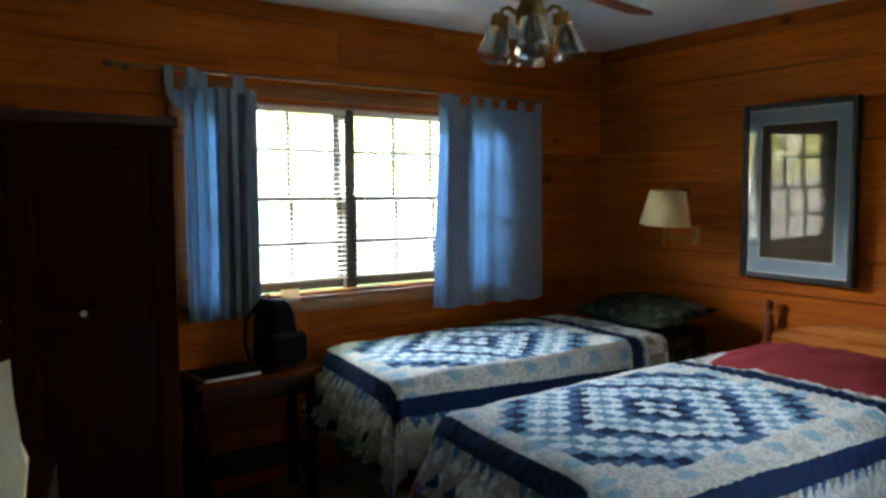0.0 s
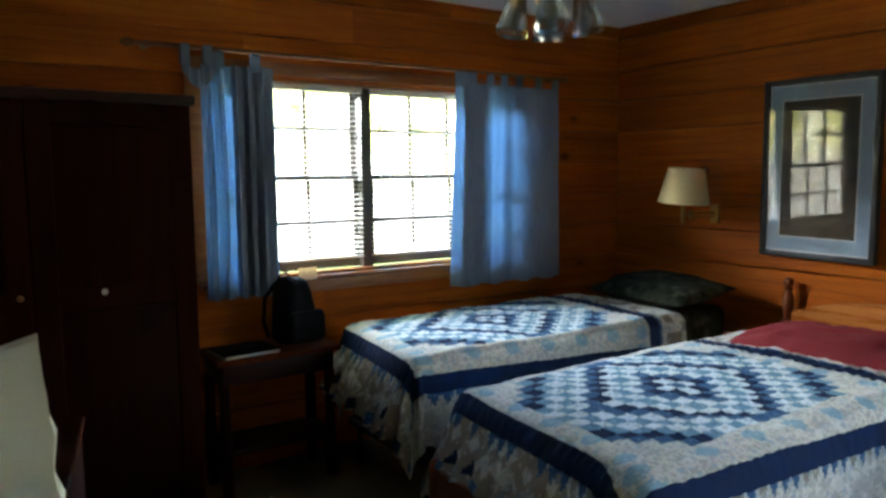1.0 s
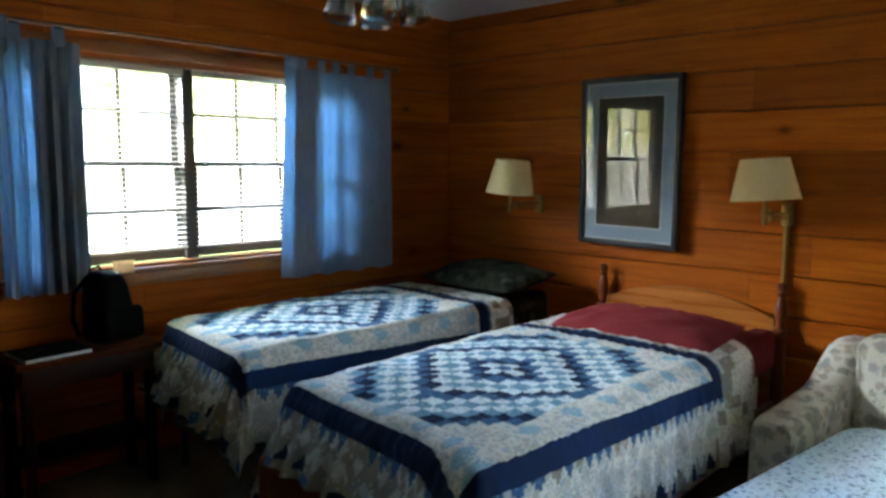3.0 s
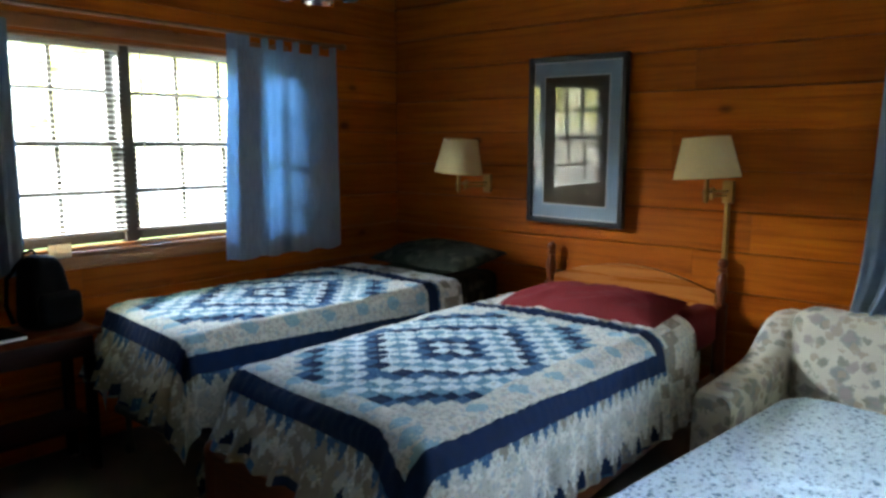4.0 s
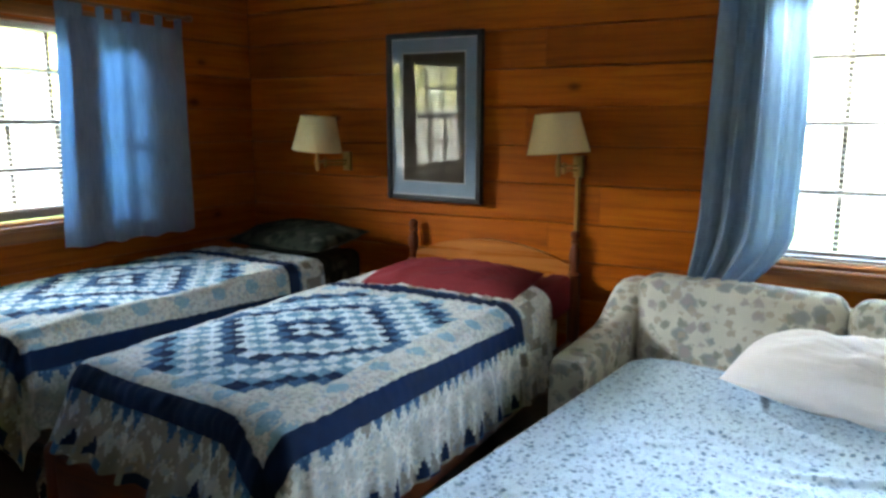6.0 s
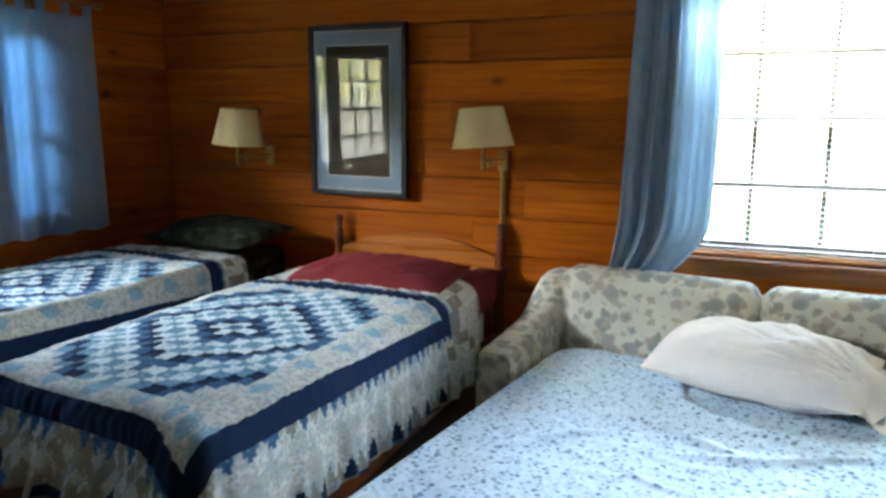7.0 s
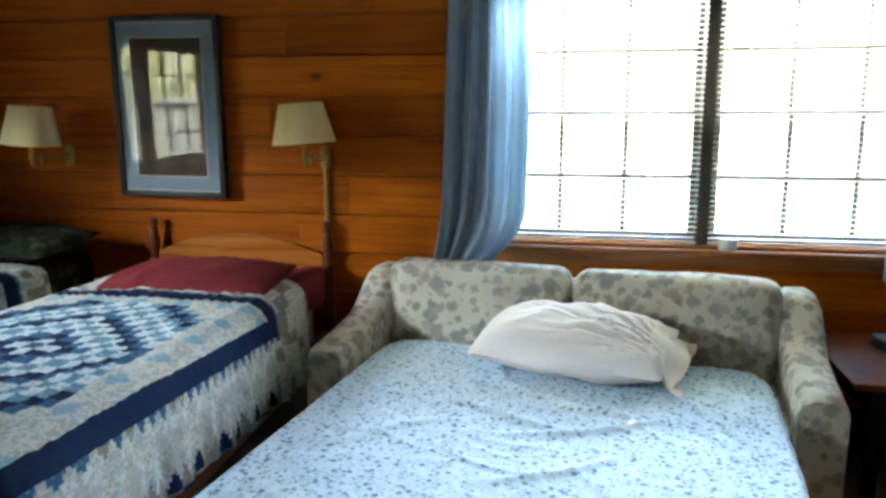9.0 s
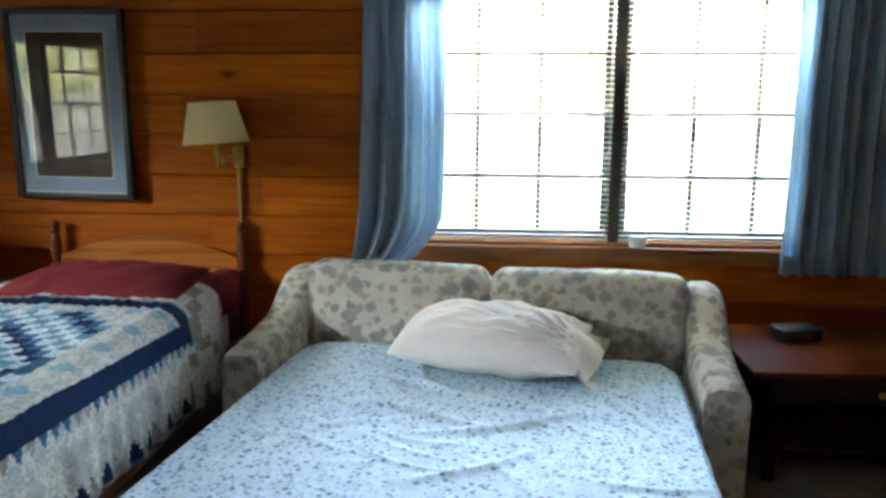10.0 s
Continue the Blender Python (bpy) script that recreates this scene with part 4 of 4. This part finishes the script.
for flip in (False, True):
    part("arm", arm_bm(flip), M_SOFA, sofa)
for x in (0.08, LEN - 0.08):
    for y in (-0.76, -0.06):
        part("foot", lathe([(0.02, 0.0), (0.026, 0.035)], 14, (x, y, 0)), M_CHERRY, sofa)
part("bed_frame", boxed((0.32, -2.1, 0.21), (LEN - 0.32, -0.5, 0.235), 0.01), M_STEEL, sofa, "folding steel bed frame")
for x in (0.4, LEN - 0.4):
    part("bed_leg", tube([(x, -2.0, 0.22), (x, -2.0, 0.0)], 0.014, 10), M_STEEL, sofa)
part("mattress", boxed((0.24, -2.14, 0.24), (LEN - 0.24, -0.32, 0.375), 0.05, 4), M_TICK, sofa)


CREASES = []
crease_rng = random.Random(8)
for k in range(34):
    turn = radians(crease_rng.uniform(-48, 40))
    CREASES.append((crease_rng.uniform(0.35, 1.7), crease_rng.uniform(-2.0, -0.55), math.cos(turn), math.sin(turn), crease_rng.uniform(0.07, 0.26), crease_rng.uniform(0.003, 0.009), crease_rng.uniform(0.01, 0.018)))


def sheet_place(i, j):
    """The sheet lies over the mattress with a few long creases and hangs a little over each side."""
    u, v = i / 180, j / 230
    w = LEN - 0.46
    s = (u - 0.5) * (w + 0.34)
    over = max(0, abs(s) - w / 2 - 0.01)
    x = LEN / 2 + max(-w / 2 - 0.01, min(w / 2 + 0.01, s)) + (1 if s > 0 else -1) * (0.05 * (1 - math.exp(-over / 0.05)) + 0.012 * math.sin(v * 60 + 4 * wob(v * 5, 0, 1)) * over * 5)
    y = -0.335 - 1.80 * v
    x += (LEN / 2 - x) * 0.11 * max(0, 1 - v / 0.1) ** 2
    z = 0.392 - max(0, over - 0.02) - 0.02 * min(1, over / 0.02)
    flatness = 1 if over <= 0 else 0.3
    z += flatness * (0.006 * wob(x * 3, y * 3, 2) + 0.006 * wob(x * 9, y * 6, 5) + 0.002 * wob(x * 21, y * 14, 3))
    for cx, cy, ax, ay, ln, hgt in ((0.95, -0.86, 0.93, -0.36, 0.42, 0.014), (0.86, -1.08, 0.98, -0.18, 0.3, 0.016), (1.2, -1.12, 0.9, 0.42, 0.34, 0.015), (0.75, -0.6, 0.5, -0.86, 0.3, 0.009),
                                    (1.15, -1.42, 0.8, 0.6, 0.3, 0.01), (1.55, -0.9, 0.6, -0.8, 0.3, 0.008), (0.6, -1.3, 0.8, 0.6, 0.35, 0.008)):
        p, q = (x - cx) * ax + (y - cy) * ay, -(x - cx) * ay + (y - cy) * ax
        q += 0.025 * math.sin(p * 9 + cx * 7)
        z += flatness * 1.2 * hgt * math.exp(-(q / 0.02) ** 2) * max(0, 1 - (p / ln) ** 2)
    for cx, cy, ax, ay, ln, hgt, wide in CREASES:
        p, q = (x - cx) * ax + (y - cy) * ay, -(x - cx) * ay + (y - cy) * ax
        if abs(p) < ln:
            q += 0.018 * math.sin(p * 14 + cx * 9)
            z += flatness * hgt * math.exp(-(q / wide) ** 2) * (1 - (p / ln) ** 2)
    if v < 0.02:
        z -= 0.01
    return (x, y, z)


sheet = solid("bed_sheet", sheet_grid(180, 230, sheet_place), M_SHEET, "rumpled pale blue sheet sprigged with small flowers", "sheet")
sheet.matrix_world = SOFA
pillow = thing("pillow", "creased ivory pillow lying on the sofa bed", "pillow", pose(-0.70, -3.52, 0.50, 0, -8, -15))
part("cushion", pillow_bm(0.76, 0.47, 0.27, 14.0, 0.016, 0.009), M_PILLOW, pillow)


def hem_place(i, j):
    """The open end of the pillowcase, flattened and flared."""
    a = 2 * math.pi * i / 48
    v = j / 8
    w = 0.12 + 0.11 * v
    h = 0.075 * (1 - v) + 0.018 + 0.012 * math.sin(5 * a) * v
    return (w * math.cos(a) * (1 + 0.1 * wob(i * 0.4, j * 0.5, 2)), -0.31 - 0.125 * v + 0.02 * math.sin(3 * a) * v, h * math.sin(a) - 0.05 * v)


part("pillowcase_hem", sheet_grid(48, 8, hem_place), M_PILLOW, pillow, "loose open end of the pillowcase")

# ---- night table beside the sofa ----
night = thing("night_table", "low dark cherry table beside the sofa", "table", pose(0, 0, 0))
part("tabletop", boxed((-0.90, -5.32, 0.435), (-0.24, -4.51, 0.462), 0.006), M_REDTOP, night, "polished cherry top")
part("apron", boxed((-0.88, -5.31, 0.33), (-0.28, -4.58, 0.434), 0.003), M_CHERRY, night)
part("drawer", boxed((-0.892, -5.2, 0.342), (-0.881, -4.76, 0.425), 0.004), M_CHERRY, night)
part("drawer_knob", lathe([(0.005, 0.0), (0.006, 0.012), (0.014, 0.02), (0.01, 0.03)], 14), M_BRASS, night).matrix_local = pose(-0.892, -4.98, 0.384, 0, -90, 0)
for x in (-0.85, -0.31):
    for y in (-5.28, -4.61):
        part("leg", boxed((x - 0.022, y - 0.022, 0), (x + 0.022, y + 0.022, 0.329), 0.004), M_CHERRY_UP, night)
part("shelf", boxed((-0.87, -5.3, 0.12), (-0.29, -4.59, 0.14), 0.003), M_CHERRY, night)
clock = thing("clock_radio", "small black clock radio with a red display", "clock", pose(-0.45, -4.83, 0.462, 0, 0, 12))
part("body", boxed((-0.07, -0.09, 0.0), (0.06, 0.09, 0.055), 0.012, 3), M_BLACK, clock)
part("display", boxed((-0.073, -0.035, 0.016), (-0.0695, 0.035, 0.038)), M_LED, clock, "dark red display", False)

# ---- table, bag and book under the first window ----
side = thing("side_table", "small wooden table under the curtain", "table", pose(0, 0, 0))
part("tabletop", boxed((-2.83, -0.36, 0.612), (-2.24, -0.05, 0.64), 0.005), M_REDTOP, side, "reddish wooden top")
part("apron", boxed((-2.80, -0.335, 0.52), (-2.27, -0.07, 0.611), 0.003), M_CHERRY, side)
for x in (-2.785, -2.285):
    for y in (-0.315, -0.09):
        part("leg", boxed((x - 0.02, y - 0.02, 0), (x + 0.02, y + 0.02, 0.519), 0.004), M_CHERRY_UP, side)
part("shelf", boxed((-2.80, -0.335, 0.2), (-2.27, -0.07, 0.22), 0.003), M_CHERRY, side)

pack = thing("backpack", "black nylon backpack slumped on the small table", "backpack", pose(-2.395, -0.19, 0.641, 0, 0, 14) @ Matrix.Diagonal((0.82, 0.8, 0.86, 1)))
bm = soft_block((-0.15, -0.1, 0.0), (0.15, 0.1, 0.36), 0.075, 0.02, 8.0)
for v in bm.verts:
    v.co.x *= 1 - 0.5 * max(0, v.co.z) / 0.36
    v.co.x -= 0.25 * max(0, v.co.z - 0.1) * 0.4
part("body", bm, M_NYLON, pack)
bm = soft_block((-0.12, -0.15, 0.02), (0.12, -0.08, 0.19), 0.035, 0.01, 9.0)
part("front_pocket", bm, M_NYLON, pack)
part("strap", tube([(-0.06, 0.1, 0.33), (-0.12, 0.13, 0.25), (-0.14, 0.12, 0.12), (-0.12, 0.1, 0.03)], 0.012, 8), M_NYLON, pack)
part("handle", tube([(-0.1, 0.02, 0.355), (-0.09, 0.02, 0.385), (-0.04, 0.02, 0.39), (-0.02, 0.02, 0.36)], 0.007, 8), M_NYLON, pack)

laptop = thing("laptop", "closed dark laptop with a silver edge", "laptop", pose(-2.67, -0.235, 0.641, 0, 0, 4))
part("base", boxed((-0.13, -0.11, 0.0), (0.13, 0.1, 0.011), 0.003), M_SILVER, laptop, "silver base")
part("lid", boxed((-0.13, -0.11, 0.012), (0.13, 0.1, 0.019), 0.003), M_NYLON, laptop, "dark lid")

outlet = thing("wall_outlet", "ivory double wall outlet", "outlet", pose(-2.105, -0.001, 0.325))
part("plate", boxed((-0.036, -0.007, -0.058), (0.036, 0.0, 0.058), 0.004), M_PLATE, outlet)
for z in (-0.02, 0.02):
    part("socket", boxed((-0.017, -0.0095, z - 0.013), (0.017, -0.0072, z + 0.013), 0.002), M_PLATE, outlet)
    for x in (-0.007, 0.007):
        part("slot", boxed((x - 0.0015, -0.0102, z - 0.006), (x + 0.0015, -0.0097, z + 0.006)), M_BLACK, outlet, "", False)
card = solid("paper_note", boxed((-2.315, -0.049, 0.912), (-2.215, -0.046, 0.974), 0.0005, 1), M_NOTE, "cream paper note propped on the sill", "note")
tub = solid("plastic_tub", lathe([(0.035, 0.0), (0.04, 0.004), (0.043, 0.05), (0.045, 0.054), (0.02, 0.056)], 24, (-0.014, -4.22, 0.775)), M_WHITE, "small white plastic tub on the window sill", "tub")

# ---- wardrobe ----
ward = thing("wardrobe", "tall dark-stained wardrobe with panelled doors", "wardrobe", pose(0, 0, 0))
WX0, WX1, WY = -4.1, -2.90, -0.37
bm = bmesh.new()
box(bm, (WX0, WY, 0.06), (WX0 + 0.025, -0.03, 1.72), 0.003, 1)
box(bm, (WX1 - 0.025, WY, 0.06), (WX1, -0.03, 1.72), 0.003, 1)
box(bm, (WX0 + 0.025, WY, 0.08), (WX1 - 0.025, -0.03, 0.1))
box(bm, (WX0 + 0.025, WY, 1.695), (WX1 - 0.025, -0.03, 1.72))
box(bm, (WX0 + 0.025, -0.045, 0.1), (WX1 - 0.025, -0.03, 1.695))
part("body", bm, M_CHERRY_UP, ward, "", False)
part("plinth", boxed((WX0 + 0.01, WY + 0.02, 0.0), (WX1 - 0.01, -0.03, 0.059), 0.004), M_CHERRY, ward)
part("cornice", boxed((WX0 - 0.02, WY - 0.03, 1.721), (WX1 + 0.02, -0.025, 1.76), 0.01), M_CHERRY, ward)
mid = (WX0 + WX1) / 2
for a, b, hinge in ((WX0 + 0.004, mid - 0.002, 1), (mid + 0.002, WX1 - 0.004, -1)):
    w = 0.085
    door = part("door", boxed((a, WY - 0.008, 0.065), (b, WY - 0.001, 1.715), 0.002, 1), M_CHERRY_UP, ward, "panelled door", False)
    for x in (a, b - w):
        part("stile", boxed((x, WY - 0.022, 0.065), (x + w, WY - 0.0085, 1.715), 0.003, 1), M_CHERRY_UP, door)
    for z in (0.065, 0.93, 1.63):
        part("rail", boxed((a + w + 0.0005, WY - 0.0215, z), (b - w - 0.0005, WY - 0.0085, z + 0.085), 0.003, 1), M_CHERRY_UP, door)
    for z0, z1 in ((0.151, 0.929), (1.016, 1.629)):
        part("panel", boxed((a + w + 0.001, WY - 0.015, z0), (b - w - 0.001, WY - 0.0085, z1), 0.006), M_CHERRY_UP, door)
    kx = (b - 0.04) if hinge > 0 else (a + 0.04)
    part("knob", lathe([(0.004, 0.0), (0.005, 0.01), (0.012, 0.015), (0.011, 0.022), (0.004, 0.025)], 16), M_SILVER if hinge < 0 else M_ROD, door, "small knob").matrix_local = pose(kx + (0.2 if hinge < 0 else 0), WY - 0.022, 0.995, 90, 0, 0)

# ---- dresser with a paper bag ----
chest = thing("dresser", "dark wooden chest of drawers with a polished top", "dresser", pose(-3.45, -1.18, 0, 0, 0, -11.5))
part("body", boxed((-0.5, -1.23, 0.06), (-0.02, -0.02, 0.73), 0.004), M_CHERRY, chest)
part("top", boxed((-0.52, -1.25, 0.731), (0.0, 0.0, 0.757), 0.009, 3), M_POLISH, chest, "polished top")
part("plinth", boxed((-0.48, -1.21, 0.0), (-0.04, -0.04, 0.059), 0.003), M_CHERRY, chest)
for k in range(3):
    z = 0.09 + k * 0.215
    for y in (-1.21, -0.615):
        d = part("drawer", boxed((-0.0195, y, z), (-0.008, y + 0.575, z + 0.195), 0.004), M_CHERRY, chest)
        part("drawer_knob", lathe([(0.006, 0.0), (0.006, 0.014), (0.015, 0.02), (0.01, 0.03)], 14), M_BRASS, d).matrix_local = pose(-0.008, y + 0.29, z + 0.1, 0, 90, 0)

bag = thing("paper_bag", "creased white paper bag standing on the dresser", "bag", pose(-3.73, -2.12, 0.757, 0, 0, -4) @ Matrix.Diagonal((1, 1, 0.955, 1)))


def bag_bm():
    bm = bmesh.new()
    rings = []
    n = 40
    for r in range(13):
        v = r / 12
        z = 0.415 * v
        w, d = 0.125 - 0.022 * v, 0.07 - 0.045 * v ** 1.5
        ring = []
        for k in range(n):
            t = 4 * k / n
            s = t % 1
            x, y = [(-w + 2 * w * s, -d), (w, -d + 2 * d * s), (w - 2 * w * s, d), (-w, d - 2 * d * s)][int(t)]
            cr = 0.008 * wob(x * 14, y * 14 + 3, z * 12) + (0.006 * math.sin(z * 40 + x * 22) if 0.3 < v < 0.7 else 0)
            ring.append(bm.verts.new((x + cr, y + cr, z + (0.03 * x / w if v > 0.99 else 0))))
        rings.append(ring)
    for p, q in zip(rings, rings[1:]):
        for k in range(n):
            bm.faces.new((p[k], p[(k + 1) % n], q[(k + 1) % n], q[k]))
    bm.faces.new(list(reversed(rings[0])))
    return bm


part("sack", bag_bm(), M_PAPER, bag)
part("twine_handle", tube([(-0.03, -0.02, 0.39), (-0.035, -0.02, 0.425), (0.0, -0.02, 0.432), (0.01, -0.02, 0.4)], 0.006, 8), M_CABLE, bag)
# ---- wall boards, one by one ----


def board_mesh(mat):
    """One metre of board with eased edges; its face looks along minus y."""
    bm = bmesh.new()
    h, t, c = 0.0982, BOARD - 0.001, 0.0055
    prof = [(0.0, -h), (-t + c, -h), (-t, -h + c), (-t, h - c), (-t + c, h), (0.0, h)]
    a = [bm.verts.new((0, y, z)) for y, z in prof]
    b = [bm.verts.new((1, y, z)) for y, z in prof]
    for k in range(len(prof)):
        n = (k + 1) % len(prof)
        bm.faces.new((a[k], a[n], b[n], b[k]))
    bm.faces.new(a)
    bm.faces.new(list(reversed(b)))
    return mesh_of("board", bm, mat, False)


STAINED_BOARD, BOUNCE_BOARD = board_mesh(M_WALL), board_mesh(M_BOUNCE)


def clad(parent, lo, hi, to_world, hole=None, me=STAINED_BOARD):
    """Courses of boards from lo to hi; to_world(run, z) gives a board's pose."""
    rng = random.Random(len(parent.name))
    z = 0.0
    while z < CEIL + 0.03:
        spans = [(lo, hi)]
        if hole and z + 0.1 > hole["z0"] + 0.02 and z - 0.1 < hole["z1"] - 0.02:
            spans = [(lo, hole["lo"] - 0.002), (hole["hi"] + 0.002, hi)]
        for s0, s1 in spans:
            x = s0
            while x < s1 - 0.01:
                ln = min(rng.uniform(1.9, 3.6), s1 - x)
                if s1 - x - ln < 0.5:
                    ln = s1 - x
                b = new("board", me)
                b.parent = parent
                b.matrix_local = to_world(x, z) @ Matrix.LocRotScale((0, 0, 0), Euler((0, radians(rng.uniform(-0.05, 0.05)), 0)), (ln - 0.0015, 1, 1))
                x += ln
        z += 0.2


clad(wall_north, WEST, -0.001, lambda r, z: pose(r, BOARD, z), W1)
clad(wall_east, -0.0, -SOUTH, lambda r, z: pose(BOARD, -r, z, 0, 0, -90), dict(lo=-W2["hi"], hi=-W2["lo"], z0=W2["z0"], z1=W2["z1"]))
clad(wall_west, 0.0, -SOUTH, lambda r, z: pose(WEST - BOARD, SOUTH + r, z, 0, 0, 90), None, BOUNCE_BOARD)
clad(wall_south, 0.0, -WEST, lambda r, z: pose(-r, SOUTH - BOARD, z, 0, 0, 180))
